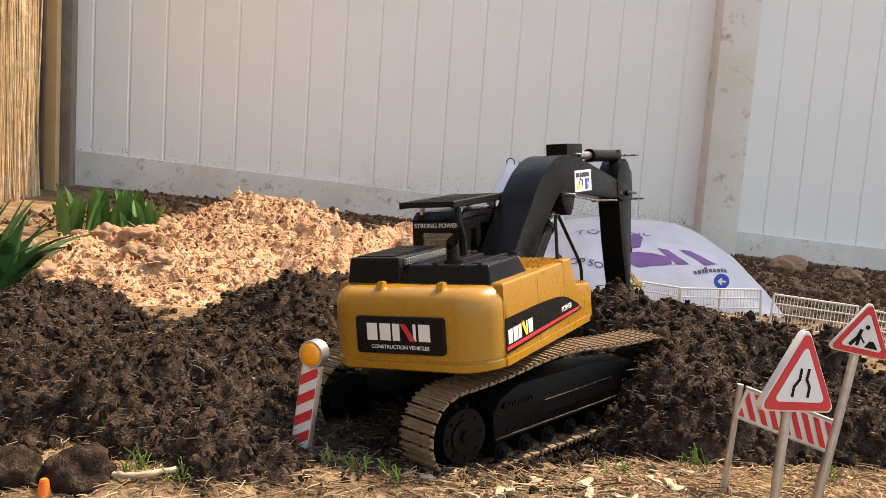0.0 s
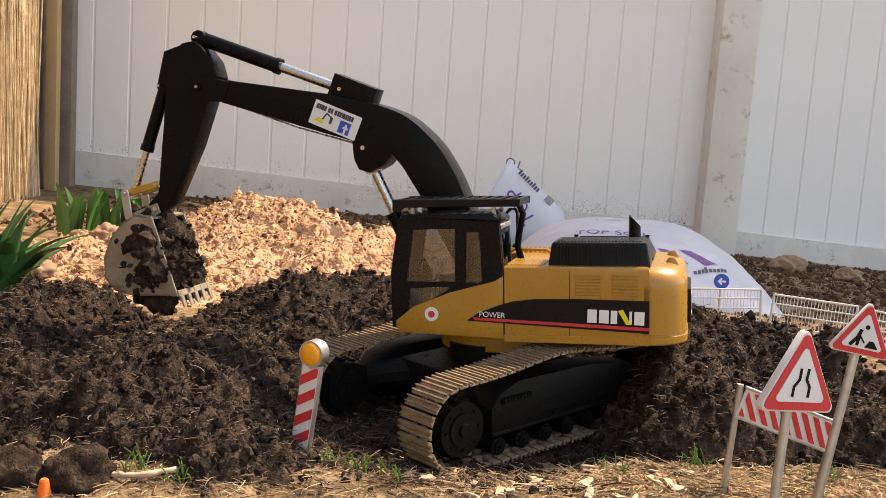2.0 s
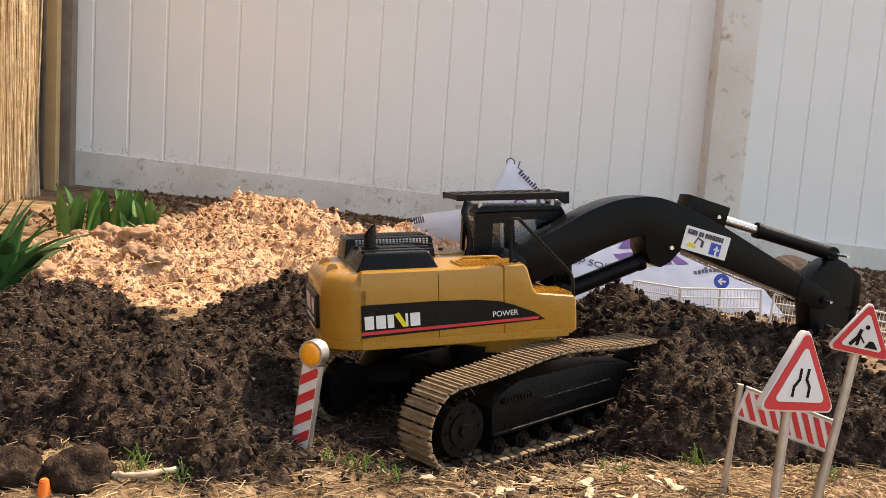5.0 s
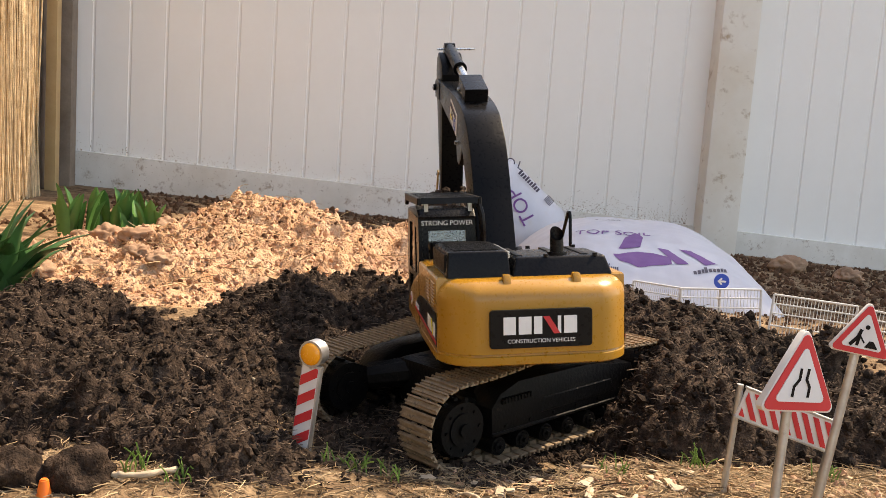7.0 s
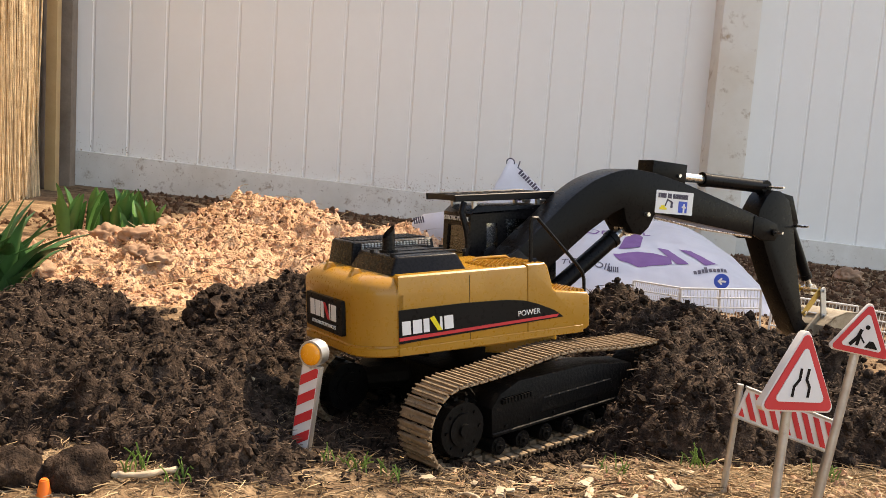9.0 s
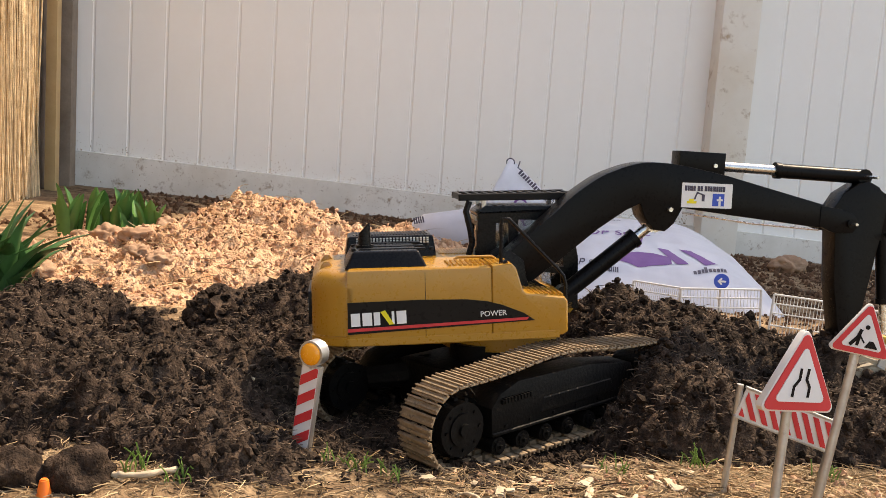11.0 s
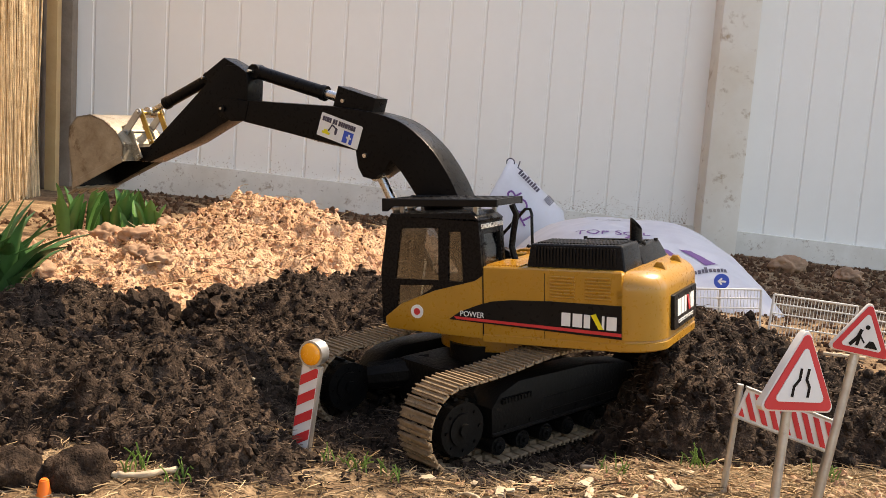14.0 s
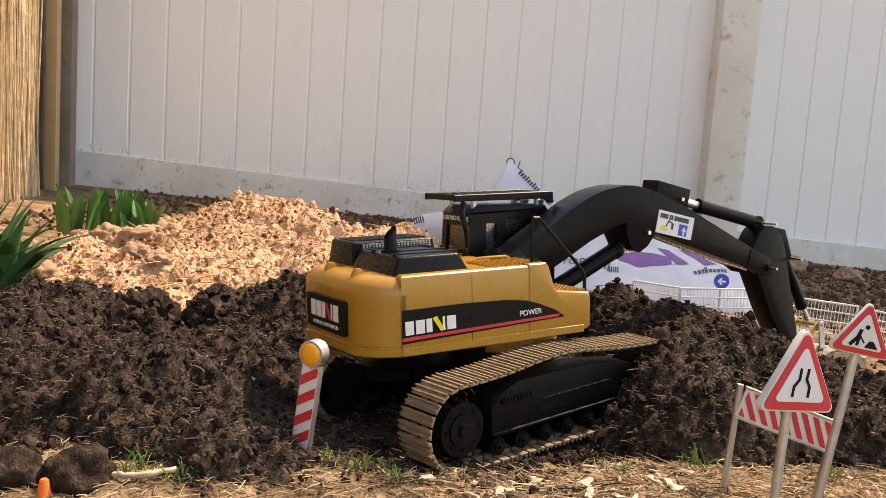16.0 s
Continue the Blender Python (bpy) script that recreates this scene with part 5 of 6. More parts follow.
def striped(bm_red, w, h, n, slope, y):
    """Slanted red bands clipped to a w by h panel."""
    pitch = (w + abs(slope) * h) / n if w > h else h / n
    for i in range(-6, n + 8):
        if w > h:
            a = -w / 2 + (i) * pitch
            pts = [(a, -h / 2), (a + pitch * 0.5, -h / 2), (a + pitch * 0.5 - slope * h, h / 2), (a - slope * h, h / 2)]
        else:
            a = -h / 2 + i * pitch
            pts = [(-w / 2, a), (w / 2, a + slope * w), (w / 2, a + slope * w + pitch * 0.5), (-w / 2, a + pitch * 0.5)]
        def clip(poly, ax, lim, sign):
            out = []
            for j in range(len(poly)):
                p, q = poly[j - 1], poly[j]
                fp, fq = sign * (p[ax] - lim), sign * (q[ax] - lim)
                if (fp <= 0) != (fq <= 0):
                    k = fp / (fp - fq)
                    out.append((p[0] + (q[0] - p[0]) * k, p[1] + (q[1] - p[1]) * k))
                if fq <= 0:
                    out.append(q)
            return out
        for ax, lim, sg in ((0, w / 2, 1), (0, -w / 2, -1), (1, h / 2, 1), (1, -h / 2, -1)):
            pts = clip(pts, ax, lim, sg) if pts else pts
        if len(pts) >= 3:
            prism(bm_red, pts, y - 0.0006, y)


def build_signs():
    triangle_sign(pose(0.2640, 0.72, 0.0975, -3, 4.5, 23), 0.0725, 0.103, "narrow", "triangular road-narrows model sign, red border, on grey pole", 0.005)
    triangle_sign(pose(0.3295, 0.78, 0.1300, -3, 8, -4), 0.0500, 0.135, "works", "triangular roadworks model sign, red border, on grey pole")
    # hazard board on two posts
    b = thing("hazard_board", pose(0.2880, 0.80, 0.0675, 0, 0, 0), "red and white striped barrier board on two posts", "barrier", "model road signs")
    tilt = Matrix.Rotation(radians(17.5), 4, "Y")
    bm = bmesh.new()
    box(bm, -0.0405, 0.0405, 0.0, 0.003, -0.0125, 0.0125, 0.0008)
    part("board_plate", bm, SIGNWHITE, b, "off-white board", m=tilt)
    bm = bmesh.new()
    striped(bm, 0.077, 0.021, 9, 0.74, -0.0004)
    part("red_stripe", bm, REDPAINT, b, "slanting red stripes", m=tilt)
    bm = bmesh.new()
    box(bm, -0.0415, 0.0415, -0.001, 0.004, 0.0118, 0.0138, 0.0006)
    box(bm, -0.0415, 0.0415, -0.001, 0.004, -0.0138, -0.0118, 0.0006)
    part("edge_strip", bm, ZINC, b, "metal edge strip", m=tilt)
    for x, zt, zb, lean in ((-0.0395, 0.026, -0.075, -0.005), (0.0405, 0.002, -0.078, -0.010)):
        bm = bmesh.new()
        vs = rod(bm, (x + lean, 0.004, zb), (x, 0.004, zt), 0.0028, seg=12)
        part("post", bm, ZINC, b, "grey metal post")
    # beacon post
    b = thing("warning_beacon", pose(-0.1115, 0.84, 0.0, 0, 6.0, -24), "striped marker post with round amber warning lamp", "beacon", "model road signs")
    bm = bmesh.new()
    box(bm, -0.0095, 0.0095, 0.0, 0.006, -0.02, 0.0765, 0.0016)
    part("panel", bm, ZINC, b, "grey framed panel")
    bm = bmesh.new()
    box(bm, -0.0078, 0.0078, -0.0006, 0.001, -0.018, 0.0745)
    part("panel_face", bm, SIGNWHITE, b, "off-white panel face")
    bm = bmesh.new()
    striped(bm, 0.0156, 0.0925, 5, 0.72, -0.0004)
    part("red_stripe", bm, REDPAINT, b, "slanting red stripes", m=Matrix.Translation((0, -0.0004, 0.02825)))
    bm = bmesh.new()
    rod(bm, (0, -0.004, 0.0865), (0, 0.008, 0.0865), 0.0113, seg=32)
    rod(bm, (0, 0.003, 0.073), (0, 0.003, 0.08), 0.004, seg=10)
    part("lamp_housing", bm, ZINC, b, "round grey lamp housing")
    bm = bmesh.new()
    o = bmesh.ops.create_uvsphere(bm, u_segments=28, v_segments=12, radius=0.0096)
    bmesh.ops.transform(bm, matrix=Matrix.Translation((0, -0.004, 0.0865)) @ Matrix.Diagonal((1, 0.42, 1, 1)), verts=o["verts"])
    part("amber_lens", bm, AMBER, b, "amber lamp lens", smooth=True)
    # cone
    c = thing("traffic_cone", pose(-0.283, 0.72, -0.005), "small bright orange model traffic cone", "cone")
    bm = bmesh.new()
    rod(bm, (0, 0, -0.03), (0, 0, 0.0105), 0.0118, 0.0033, 24)
    part("cone_body", bm, ORANGE, c)
    bm = bmesh.new()
    rod(bm, (0, 0, 0.0095), (0, 0, 0.0115), 0.0030, 0.0024, 16)
    part("cone_tip", bm, ORANGE, c)
    # site fence panels
    def site_fence(m, w, h, label):
        f = thing("site_fence", m, label, "fence", "mesh site fences")
        for x in (0, w):
            bm = bmesh.new()
            rod(bm, (x, 0, -0.03), (x, 0, h), 0.0021, seg=8)
            part("fence_post", bm, SIGNGREY, f, "grey tubular end post")
        for k, r in ((0.04, 0.0014), (0.30, 0.0012), (0.58, 0.0012), (0.80, 0.0012), (1.0, 0.0016)):
            bm = bmesh.new()
            rod(bm, (0, -0.001, h * k), (w, -0.001, h * k), r, seg=8)
            part("rail", bm, SIGNGREY, f)
        for i in range(1, 24):
            bm = bmesh.new()
            rod(bm, (w * i / 24, 0.0008, 0.003), (w * i / 24, 0.0008, h), 0.0006, seg=5)
            part("wire", bm, SIGNGREY, f)
        return f
    site_fence(pose(0.392, 1.62, -0.037, -4, -2.5, 3), 0.132, 0.072, "grey metal mesh site fence panel, leaning")
    site_fence(pose(0.535, 1.62, -0.036, -4, 3.5, -6), 0.132, 0.072, "grey metal mesh site fence panel beside the soil heap")
    site_fence(pose(0.674, 1.60, -0.046, -4, 6, -12), 0.132, 0.072, "grey metal mesh site fence panel, partly out of view")
    site_fence(pose(0.315, 1.66, -0.036, -4, 2.0, -20), 0.078, 0.072, "short grey metal mesh site fence panel by the bag")
    d = thing("direction_sign", pose(0.4615, 1.655, 0.046, -4, 0, 0), "round blue model sign with white arrow", "road sign", "model road signs")
    bm = bmesh.new()
    rod(bm, (0, 0, 0), (0, 0.003, 0), 0.0125, seg=32)
    part("disc", bm, BLUESIGN, d, "blue disc")
    bm = bmesh.new()
    prism(bm, [(-0.007, 0), (-0.001, 0.006), (0.001, 0.0045), (-0.0015, 0.0015), (0.007, 0.0015), (0.007, -0.0015), (-0.0015, -0.0015), (0.001, -0.0045), (-0.001, -0.006)], -0.0008, 0.0)
    part("arrow", bm, WHITEPAINT, d, "white arrow pointing sideways")
    bm = bmesh.new()
    rod(bm, (0, 0.004, -0.105), (0, 0.004, 0), 0.002, seg=8)
    part("pole", bm, ZINC, d)


# ---- bags of soil
BAG_C, BAG_A, BAG_B = (0.405, 2.14), 0.265, 0.285


def bag_top(x, y):
    u, w = (x - BAG_C[0]) / BAG_A, (y - BAG_C[1]) / BAG_B
    k = max(0.0, 1 - abs(u) ** 2.6) * max(0.0, 1 - abs(w) ** 2.6)
    crease = 0.004 * fbm(x, y, 9, 3, 9.0) + 0.003 * fbm(x, y, 30, 2, 6.0)
    return -0.075 + 0.125 * k ** 0.55 + 0.045 * (y - 1.85) / 0.5 * max(0.0, 1 - abs(u) ** 4) + crease * min(1, k * 3)


def drape(ob):
    """Lays a flat print on the bag."""
    mw = ob.matrix_basis.copy()
    for v in ob.data.vertices:
        p = mw @ v.co
        v.co = (p.x, p.y, bag_top(p.x, p.y) + 0.0012 + (p.z * 0.2))
    ob.matrix_basis = Matrix.Identity(4)


def densify(bm, n=3):
    bmesh.ops.subdivide_edges(bm, edges=bm.edges[:], cuts=n, use_grid_fill=True)


def build_bags():
    bag = thing("soil_bag", Matrix.Identity(4), "full white plastic topsoil bag with purple print, lying flat", "bag", "topsoil bags")
    x0, x1, y0, y1 = BAG_C[0] - BAG_A, BAG_C[0] + BAG_A, BAG_C[1] - BAG_B, BAG_C[1] + BAG_B
    me = sheet_from("bag_body", bag_top, x0, x1, y0, y1, 0.008)
    bm = bmesh.new()
    bm.from_mesh(me)
    bpy.data.meshes.remove(me)
    ring = [e for e in bm.edges if e.is_boundary]
    o = bmesh.ops.extrude_edge_only(bm, edges=ring)
    for v in [g for g in o["geom"] if isinstance(g, bmesh.types.BMVert)]:
        v.co.z -= 0.05
    part("bag_body", bm, BAG, bag, smooth=True)
    def text(s, size, x, y, rot, ma):
        ob = words(s, size, ma, pose(x, y, 0, 0, 0, rot), bag, name="print")
        bm = bmesh.new()
        bm.from_mesh(ob.data)
        bmesh.ops.triangulate(bm, faces=bm.faces[:])
        bmesh.ops.subdivide_edges(bm, edges=[e for e in bm.edges if e.calc_length() > 0.006], cuts=2)
        bm.to_mesh(ob.data)
        bm.free()
        drape(ob)
    text("TOP SOIL", 0.036, 0.345, 2.076, -8, PURPLE)
    text("TOP SOIL", 0.024, 0.278, 1.938, -18, INK)
    text("super", 0.024, 0.352, 2.199, -8, INK)
    def shape(pts, ma, nm="print"):
        bm = bmesh.new()
        vs = [bm.verts.new((x, y, 0)) for x, y in pts]
        bm.faces.new(vs)
        bmesh.ops.triangulate(bm, faces=bm.faces[:])
        for _ in range(4):
            bmesh.ops.subdivide_edges(bm, edges=[e for e in bm.edges if e.calc_length() > 0.012], cuts=1)
            bmesh.ops.triangulate(bm, faces=bm.faces[:])
        ob = part(nm, bm, ma, bag)
        drape(ob)
    shape([(0.345, 1.986), (0.365, 2.045), (0.393, 2.080), (0.402, 2.045), (0.388, 1.992)], PURPLE)
    shape([(0.331, 1.965), (0.380, 1.976), (0.443, 1.966), (0.443, 1.943), (0.375, 1.930), (0.342, 1.942)], PURPLE)
    shape([(0.422, 1.994), (0.444, 1.992), (0.476, 1.948), (0.452, 1.944)], PURPLE)
    shape([(0.466, 2.000), (0.489, 1.999), (0.536, 1.964), (0.510, 1.954)], PURPLE)
    x = 0.482
    for w, up in ((0.0085, 0), (0.0085, 0), (0.006, 0), (0.0085, 1), (0.0085, 0), (0.0085, 0), (0.0085, 0), (0.006, 0), (0.0085, 0)):
        y = 1.922 + (x - 0.482) * 0.35
        shape([(x, y), (x + w * 0.75, y + 0.002), (x + w * 0.75, y + 0.012 + 0.006 * up), (x, y + 0.010 + 0.006 * up)], INK)
        x += w
    for i in range(5):
        shape([(0.318 + i * 0.004, 1.915), (0.3205 + i * 0.004, 1.915), (0.3215 + i * 0.004, 1.927), (0.319 + i * 0.004, 1.927)], INK)
    # second bag: slumped against the fence, with one corner up
    outline = [(0.170, 0.176), (0.178, 0.166), (0.325, 0.035), (0.34, -0.03), (0.30, -0.10), (0.02, -0.12), (-0.13, -0.11), (-0.12, -0.05), (-0.06, 0.0), (0.04, 0.02), (0.11, 0.05), (0.145, 0.12)]
    bag2 = thing("soil_bag", pose(0.0, 2.80, 0.0, -12, 0, 0), "slack white topsoil bag slumped upright before the fence", "bag", "topsoil bags")
    cx, cz = 0.08, -0.02
    bm = bmesh.new()
    rings = []
    for k, d in ((1.0, 0.0), (0.93, 0.022), (0.7, 0.045), (0.35, 0.055)):
        rings.append([bm.verts.new((cx + (x - cx) * k, -d + 0.006 * fbm(x * k, z * k, 25, 2, d), cz + (z - cz) * k)) for x, z in outline])
    n = len(outline)
    for a, b in zip(rings, rings[1:]):
        for i in range(n):
            bm.faces.new((a[i], a[(i + 1) % n], b[(i + 1) % n], b[i]))
    bm.faces.new(rings[-1])
    back = [bm.verts.new((v.co.x, 0.05, v.co.z)) for v in rings[0]]
    for i in range(n):
        bm.faces.new((back[i], back[(i + 1) % n], rings[0][(i + 1) % n], rings[0][i]))
    bm.faces.new(back[::-1])
    bmesh.ops.recalc_face_normals(bm, faces=bm.faces[:])
    part("bag_body", bm, BAG, bag2, smooth=True)
    up = Matrix(((1, 0, 0, 0), (0, 0, -1, 0), (0, 1, 0, 0), (0, 0, 0, 1)))
    words("TOP", 0.055, PURPLE, Matrix.Translation((0.205, -0.055, 0.035)) @ up @ Matrix.Rotation(radians(122), 4, "Z"), bag2, name="print")
    words("TO", 0.034, INK, Matrix.Translation((0.180, -0.012, 0.158)) @ up @ Matrix.Rotation(radians(165), 4, "Z"), bag2, name="print")
    bm = bmesh.new()
    for i in range(9):
        vs = box(bm, i * 0.0085, i * 0.0085 + 0.0062, -0.001, 0.0, -0.006, 0.006 + 0.003 * (i % 3 == 0))
    part("print", bm, INK, bag2, "bars of dark print", m=Matrix.Translation((0.195, -0.030, 0.132)) @ Matrix.Rotation(radians(42), 4, "Y"))
    bm = bmesh.new()
    for i in range(7):
        box(bm, i * 0.0035, i * 0.0035 + 0.002, -0.001, 0.0, -0.01, 0.01)
    part("print", bm, INK, bag2, "barcode lines", m=Matrix.Translation((0.272, -0.030, 0.066)) @ Matrix.Rotation(radians(42), 4, "Y"))
    part_bars = bmesh.new()
    for i in range(5):
        box(part_bars, i * 0.006, i * 0.006 + 0.004, -0.001, 0.0, -0.009, 0.009)
    part("print", part_bars, INK, bag2, m=Matrix.Translation((-0.085, -0.040, -0.025)) @ Matrix.Rotation(radians(-15), 4, "Y"))


# ---- plants, stones, litter
def leaf(bm, base, az, length, width, bend, curl, rnd, blunt=False):
    """One fleshy strap leaf, channelled and bending outward."""
    n = 9
    d = Vector((math.cos(az), math.sin(az), 0))
    s = Vector((-d.y, d.x, 0))
    p = Vector(base)
    ang = math.radians(88 - rnd.uniform(0, 10))
    rows = []
    for i in range(n + 1):
        u = i / n
        w = width * (math.sin(math.pi * (0.16 + 0.84 * u) ** 0.9) * 0.62 + 0.38 * (1 - u)) if not blunt else width * (0.75 + 0.25 * math.sin(3.0 * u)) * math.sqrt(max(1 - u ** 5, 0.02))
        w = w if i < n or blunt else 0.0006
        up = Vector((-d.x * math.sin(ang), -d.y * math.sin(ang), math.cos(ang)))
        rows.append([bm.verts.new(p + s * w + up * curl * w), bm.verts.new(p + s * w * 0.45), bm.verts.new(p - up * 0.001), bm.verts.new(p - s * w * 0.45), bm.verts.new(p - s * w + up * curl * w)])
        p = p + (d * math.cos(ang) + Vector((0, 0, math.sin(ang)))) * (length / n)
        ang -= bend / n
    for a, b in zip(rows, rows[1:]):
        for k in range(4):
            bm.faces.new((a[k], a[k + 1], b[k + 1], b[k]))


def build_plants():
    rnd = random.Random(11)
    for cx, cy, n, hgt in ((-0.735, 2.0, 10, 0.125), (-0.635, 2.05, 12, 0.12), (-0.600, 2.0, 10, 0.105), (-0.685, 2.08, 8, 0.115)):
        pl = thing("hyacinth_plant", pose(cx, cy, base_z(cx, cy) + 0.012), "clump of short upright fleshy green leaves", "plant", "spring bulbs")
        for i in range(n):
            bm = bmesh.new()
            leaf(bm, (rnd.uniform(-0.03, 0.03), rnd.uniform(-0.025, 0.025), -0.01), rnd.uniform(0, 6.28), hgt * rnd.uniform(0.7, 1.05), 0.0135, rnd.uniform(0.1, 0.5), 0.5, rnd, True)
            ob = part("leaf", bm, LEAF, pl, smooth=True)
    pl = thing("strap_leaf_plant", pose(-0.622, 1.38, -0.035), "dark green strap-leaved bulb plant at the soil's edge", "plant")
    for i in range(36):
        bm = bmesh.new()
        az = rnd.uniform(-2.6, 1.4)
        leaf(bm, (rnd.uniform(-0.04, 0.035), rnd.uniform(-0.05, 0.05), -0.02), az, rnd.uniform(0.13, 0.215), 0.0205, rnd.uniform(0.4, 1.4), 0.35, rnd)
        part("leaf", bm, STRAPLEAF, pl, smooth=True)


def rock(name, x, y, z, r, material, label, seed, flat=0.75, group="", ragged=0.24):
    bm = bmesh.new()
    bmesh.ops.create_icosphere(bm, subdivisions=4, radius=1.0)
    o = Vector((seed * 1.37, seed * 0.7, 0))
    for v in bm.verts:
        d = v.co.normalized()
        v.co = d * r * (1 + 0.35 * noise.fractal(d * 1.3 + o, 1.0, 2.0, 2) + ragged * noise.fractal(d * 4 + o, 1.0, 2.0, 4))
        v.co.z *= flat
    return solid(name, bm, material, label, "stone" if "stone" in name else "clod", pose(x, y, z, 0, 0, seed * 40), True, group)


def build_litter():
    rnd = random.Random(21)
    # crumbs on the dark soil
    spots = []
    for _ in range(40000):
        x, y = rnd.uniform(-0.85, 0.68), rnd.uniform(0.7, 1.6)
        spots.append((x, y, 1.0))
    scatter_lumps("soil_crumbs", soil_z, spots, CLOD, "loose dark soil crumbs", 0.0008, 0.0068, 1)
    scatter_fibres("root_fibres", soil_z, [(rnd.uniform(-0.85, 0.68), rnd.uniform(0.7, 1.6)) for _ in range(80000)], FIBRE, "fine brown root fibres in the soil", 0.003, 0.013, 0.00050, 2, 0.9)
    # lumps on the pale heap
    scatter_lumps("subsoil_lumps", sand_z, [(rnd.uniform(-0.95, 0.2), rnd.uniform(1.45, 2.6), 1.0) for _ in range(24000)], SANDLUMP, "crumbly pale orange lumps", 0.0008, 0.0058, 3)
    scatter_lumps("dark_crumbs", sand_z, [(rnd.gauss(-0.40, 0.22), rnd.gauss(1.95, 0.26), 1.0) for _ in range(2600)], BROWN, "darker brown crumbs strewn over the pale heap", 0.0008, 0.0060, 13)
    scatter_lumps("subsoil_clods", sand_z, [(rnd.gauss(-0.44, 0.17), rnd.gauss(1.98, 0.26), 1.0) for _ in range(260)], SANDLUMP, "larger broken clods on the pale heap", 0.003, 0.012, 14, 0.6)
    scatter_fibres("dry_roots", sand_z, [(rnd.uniform(-0.9, 0.2), rnd.uniform(1.5, 2.6)) for _ in range(1200)], STRAW, "pale dry root strands", 0.02, 0.07, 0.0008, 4, 0.6)
    # straw and chips on the foreground
    fg = [(rnd.uniform(-0.02, 0.5), rnd.uniform(0.62, 0.96)) for _ in range(11000)] + [(rnd.uniform(-0.45, 0.0), rnd.uniform(0.62, 0.96)) for _ in range(4500)]
    # little straw lies on the dark trodden strip beside the track
    def trodden(x, y):
        return -0.12 < x < 0.20 and y > 0.868 + 0.45 * max(0.0, x - 0.09) + 0.03 * fbm(x, y, 25, 2, 4.0)
    fg = [p for p in fg if not trodden(*p) or rnd.random() < 0.10]
    scatter_fibres("straw_litter", ground_z, fg, STRAW, "scattered dry straw and bark strips", 0.005, 0.030, 0.00050, 5, 0.35)
    scatter_lumps("earth_crumbs", ground_z, [p for p in [(rnd.uniform(0.02, 0.55), rnd.uniform(0.62, 0.93), 1.0) for _ in range(2200)] if not trodden(p[0], p[1])], SANDLUMP, "small pale earth crumbs", 0.0008, 0.0045, 6, 0.5)
    # dark soil, strewn thickly so its colour also stands for the machine's shadow
    scatter_lumps("shade_soil_crumbs", ground_z, [(rnd.gauss(-0.02, 0.10), rnd.gauss(0.98, 0.08), 1.0) for _ in range(9000)] + [p for p in [(rnd.uniform(-0.10, 0.20), rnd.uniform(0.85, 0.99), 1.0) for _ in range(15000)] if trodden(p[0], p[1])], CLOD, "dark soil crumbs under the machine, also painting its shade", 0.001, 0.0055, 9, 0.5)
    scatter_fibres("trodden_fibres", ground_z, [(rnd.gauss(0.0, 0.10), rnd.gauss(0.92, 0.09)) for _ in range(3000)], FIBRE, "brown fibres trodden under the machine", 0.006, 0.03, 0.0005, 10, 0.4)
    scatter_lumps("earth_crumbs", ground_z, [(rnd.uniform(-1.0, 1.6), rnd.uniform(2.2, 3.4), 1.0) for _ in range(9000)], BROWN, "brown crumbs along the fence foot", 0.002, 0.013, 7, 0.6)
    scatter_lumps("bed_crumbs", ground_z, [(rnd.uniform(0.15, 1.2), rnd.uniform(1.3, 2.3), 1.0) for _ in range(6000)], BROWN, "brown crumbs on the open bed", 0.001, 0.008, 8, 0.6)
    # clods in front
    rock("soil_clod", -0.266, 0.748, 0.002, 0.025, SOIL, "round dark clod of soil", 3, 0.85, "clods", 0.09)
    rock("soil_clod", -0.318, 0.745, 0.0, 0.022, SOIL, "dark clod of soil, partly crumbled", 5, 0.8, "clods", 0.12)
    for i, (x, y, r) in enumerate(((-0.70, 1.88, 0.022), (-0.66, 1.84, 0.026), (-0.60, 1.80, 0.030), (-0.54, 1.78, 0.032), (-0.50, 1.66, 0.026), (-0.57, 1.62, 0.025), (-0.63, 1.55, 0.030), (-0.70, 1.62, 0.026), (-0.545, 1.98, 0.026), (-0.45, 1.60, 0.022), (-0.28, 1.56, 0.024), (-0.74, 1.78, 0.026))):
        rock("stone", x, y, max(sand_z(x, y), base_z(x, y)) + r * 0.25, r, STONE, "pale sandy stone at the heap's edge", i + 9, 0.7, "stones")
    rock("stone", 0.99, 2.9, base_z(0.99, 2.9) + 0.02, 0.05, STONE, "brown stone in the shaded bed", 31, 0.6, "stones")
    rock("stone", 1.15, 2.85, base_z(1.15, 2.85) + 0.01, 0.04, STONE, "brown stone in the shaded bed", 33, 0.6, "stones")
    # sticks and roots
    for pts, r, lab in ((((-0.222, 0.954), (-0.174, 0.961)), 0.0018, "bent pale root lying on dark soil"),
                        (((-0.250, 0.752), (-0.232, 0.746), (-0.215, 0.751), (-0.196, 0.763)), 0.0028, "thick pale root lying on the ground"),
                        (((0.135, 0.715), (0.15, 0.745), (0.168, 0.78)), 0.0022, "straight pale twig on straw"),
                        (((0.135, 0.862), (0.155, 0.866), (0.175, 0.866)), 0.002, "short pale stick by the heap"),
                        (((0.045, 0.725), (0.04, 0.755), (0.03, 0.775)), 0.0018, "thin bent brown twig"),
                        (((0.34, 1.49), (0.44, 1.47), (0.62, 1.44)), 0.004, "long pale stick behind the heap")):
        bm = bmesh.new()
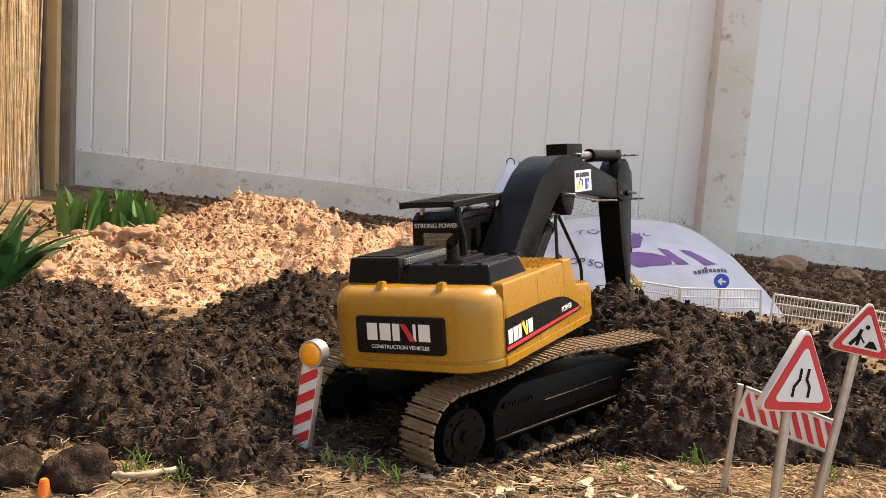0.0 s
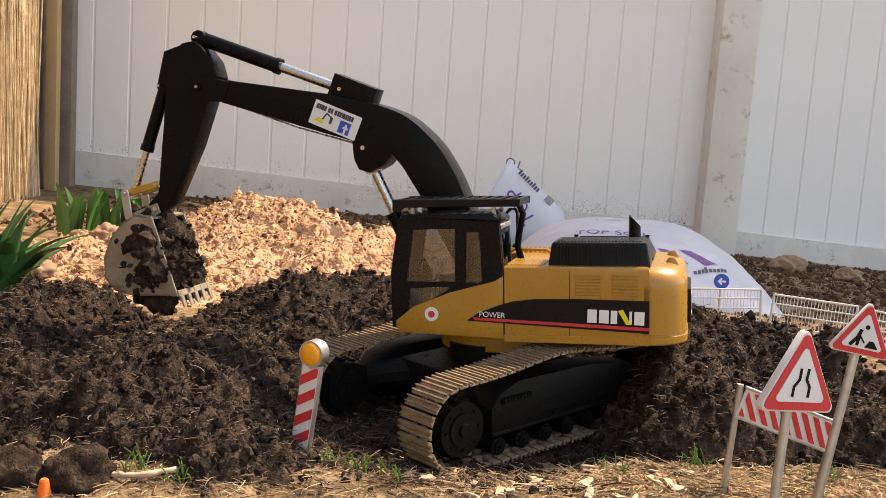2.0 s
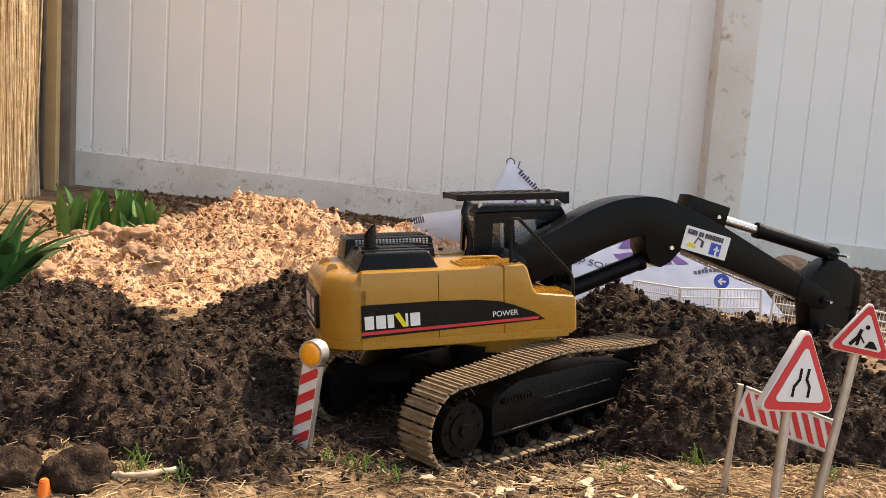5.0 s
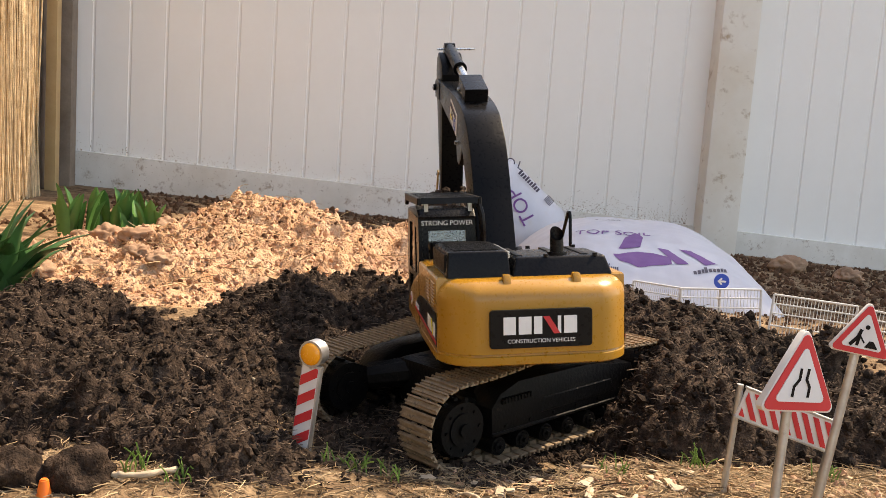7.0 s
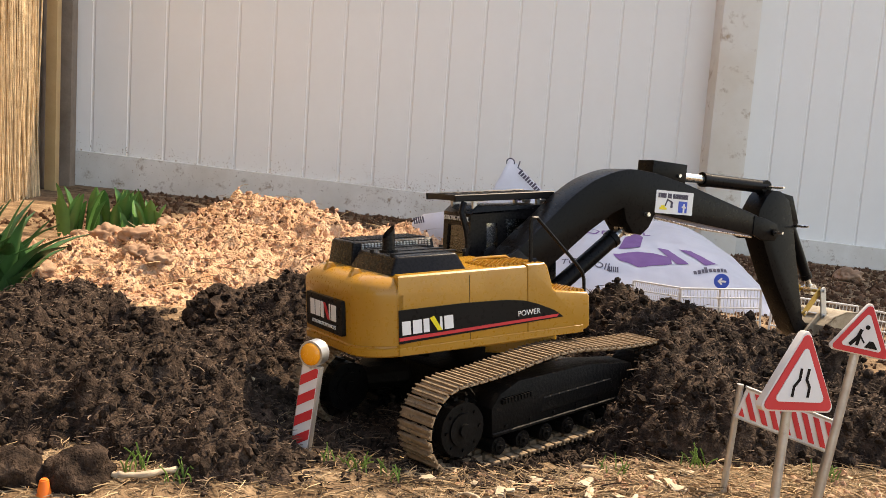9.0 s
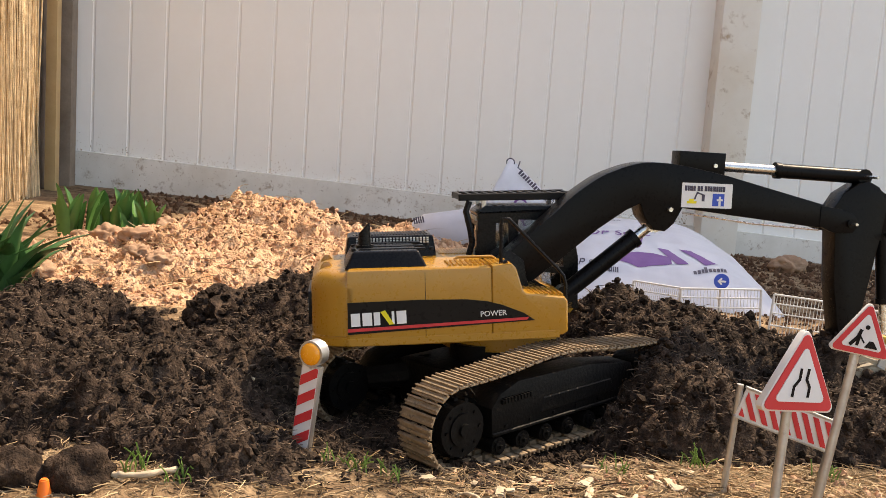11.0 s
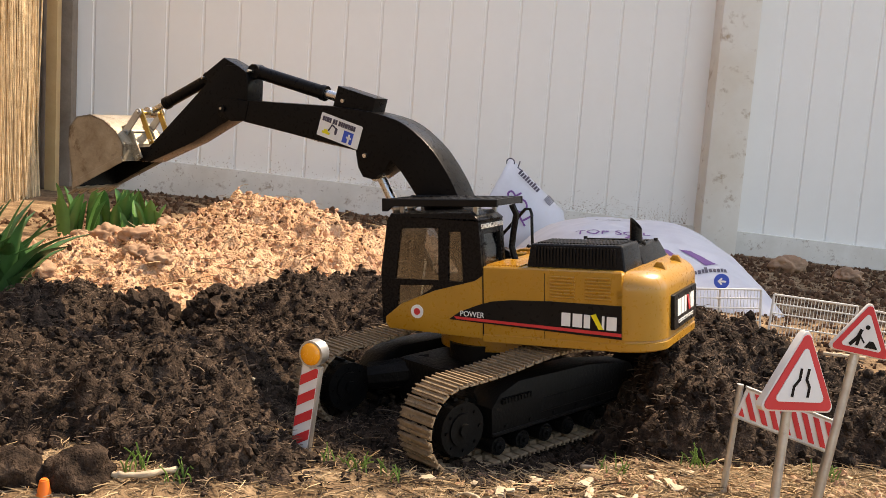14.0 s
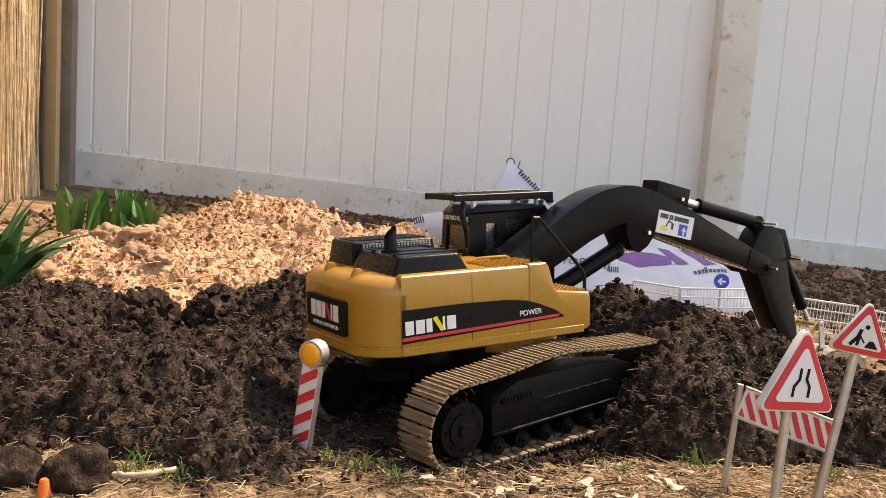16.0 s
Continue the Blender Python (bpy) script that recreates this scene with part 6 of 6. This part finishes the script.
        q = [(x, y, max(ground_z(x, y), soil_z(x, y)) + r + 0.002) for x, y in pts]
        fine = []
        for a, b in zip(q, q[1:]):
            fine += [tuple(Vector(a).lerp(Vector(b), k / 4) + Vector((rnd.uniform(-1, 1), rnd.uniform(-1, 1), rnd.uniform(0, 1))) * r * 0.5) for k in range(4)]
        fine.append(q[-1])
        tube(bm, fine, r, 7, [rnd.uniform(0.75, 1.1) for _ in fine])
        solid("twig", bm, STICK, lab, "twig", smooth=True)
    # flat bark chips
    for i in range(26):
        x, y = rnd.uniform(-0.02, 0.24), rnd.uniform(0.70, 0.86)
        bm = bmesh.new()
        L, W = rnd.uniform(0.008, 0.026), rnd.uniform(0.004, 0.009)
        box(bm, -L / 2, L / 2, -W / 2, W / 2, 0, 0.002, 0.0007, seg=1)
        for v in bm.verts:
            v.co += Vector((rnd.uniform(-1, 1), rnd.uniform(-1, 1), 0)) * 0.0015
        solid("bark_chip", bm, STICK, "flat pale chip of bark on the ground", "bark chip", pose(x, y, ground_z(x, y) + 0.001, rnd.uniform(-12, 12), rnd.uniform(-12, 12), rnd.uniform(0, 180)), group="bark chips")
    # grass tufts
    for x, y, n in ((-0.055, 0.80, 12), (-0.075, 0.815, 7), (-0.03, 0.79, 9), (0.235, 0.865, 16), (0.16, 0.84, 8), (-0.23, 0.77, 16), (-0.19, 0.755, 12), (0.34, 0.85, 10)):
        t = thing("grass_tuft", pose(x, y, ground_z(x, y)), "small tuft of young green grass", "grass", "grass tufts")
        bm = bmesh.new()
        for _ in range(n):
            leaf(bm, (rnd.uniform(-0.012, 0.012), rnd.uniform(-0.01, 0.01), 0), rnd.uniform(0, 6.28), rnd.uniform(0.008, 0.021), 0.0007, rnd.uniform(0.2, 1.4), 0.2, rnd)
        part("grass_blade", bm, GRASS, t)


# ---- build
build_ground()
build_fence()
excavator = thing("toy_excavator", ROOT, "yellow and black model crawler excavator digging in dark soil", "excavator")
build_undercarriage(excavator)
house = build_house(excavator)
boom, stick, bucket, rocker, link, rams = build_arm(excavator)
loads = [solid("soil_load", clump_mesh(s), SOIL, "scoop of dark fibrous soil moved by the bucket", "soil", smooth=False, group="scoops of soil") for s in (3, 8, 14)]
build_signs()
build_bags()
build_plants()
build_litter()
motions()
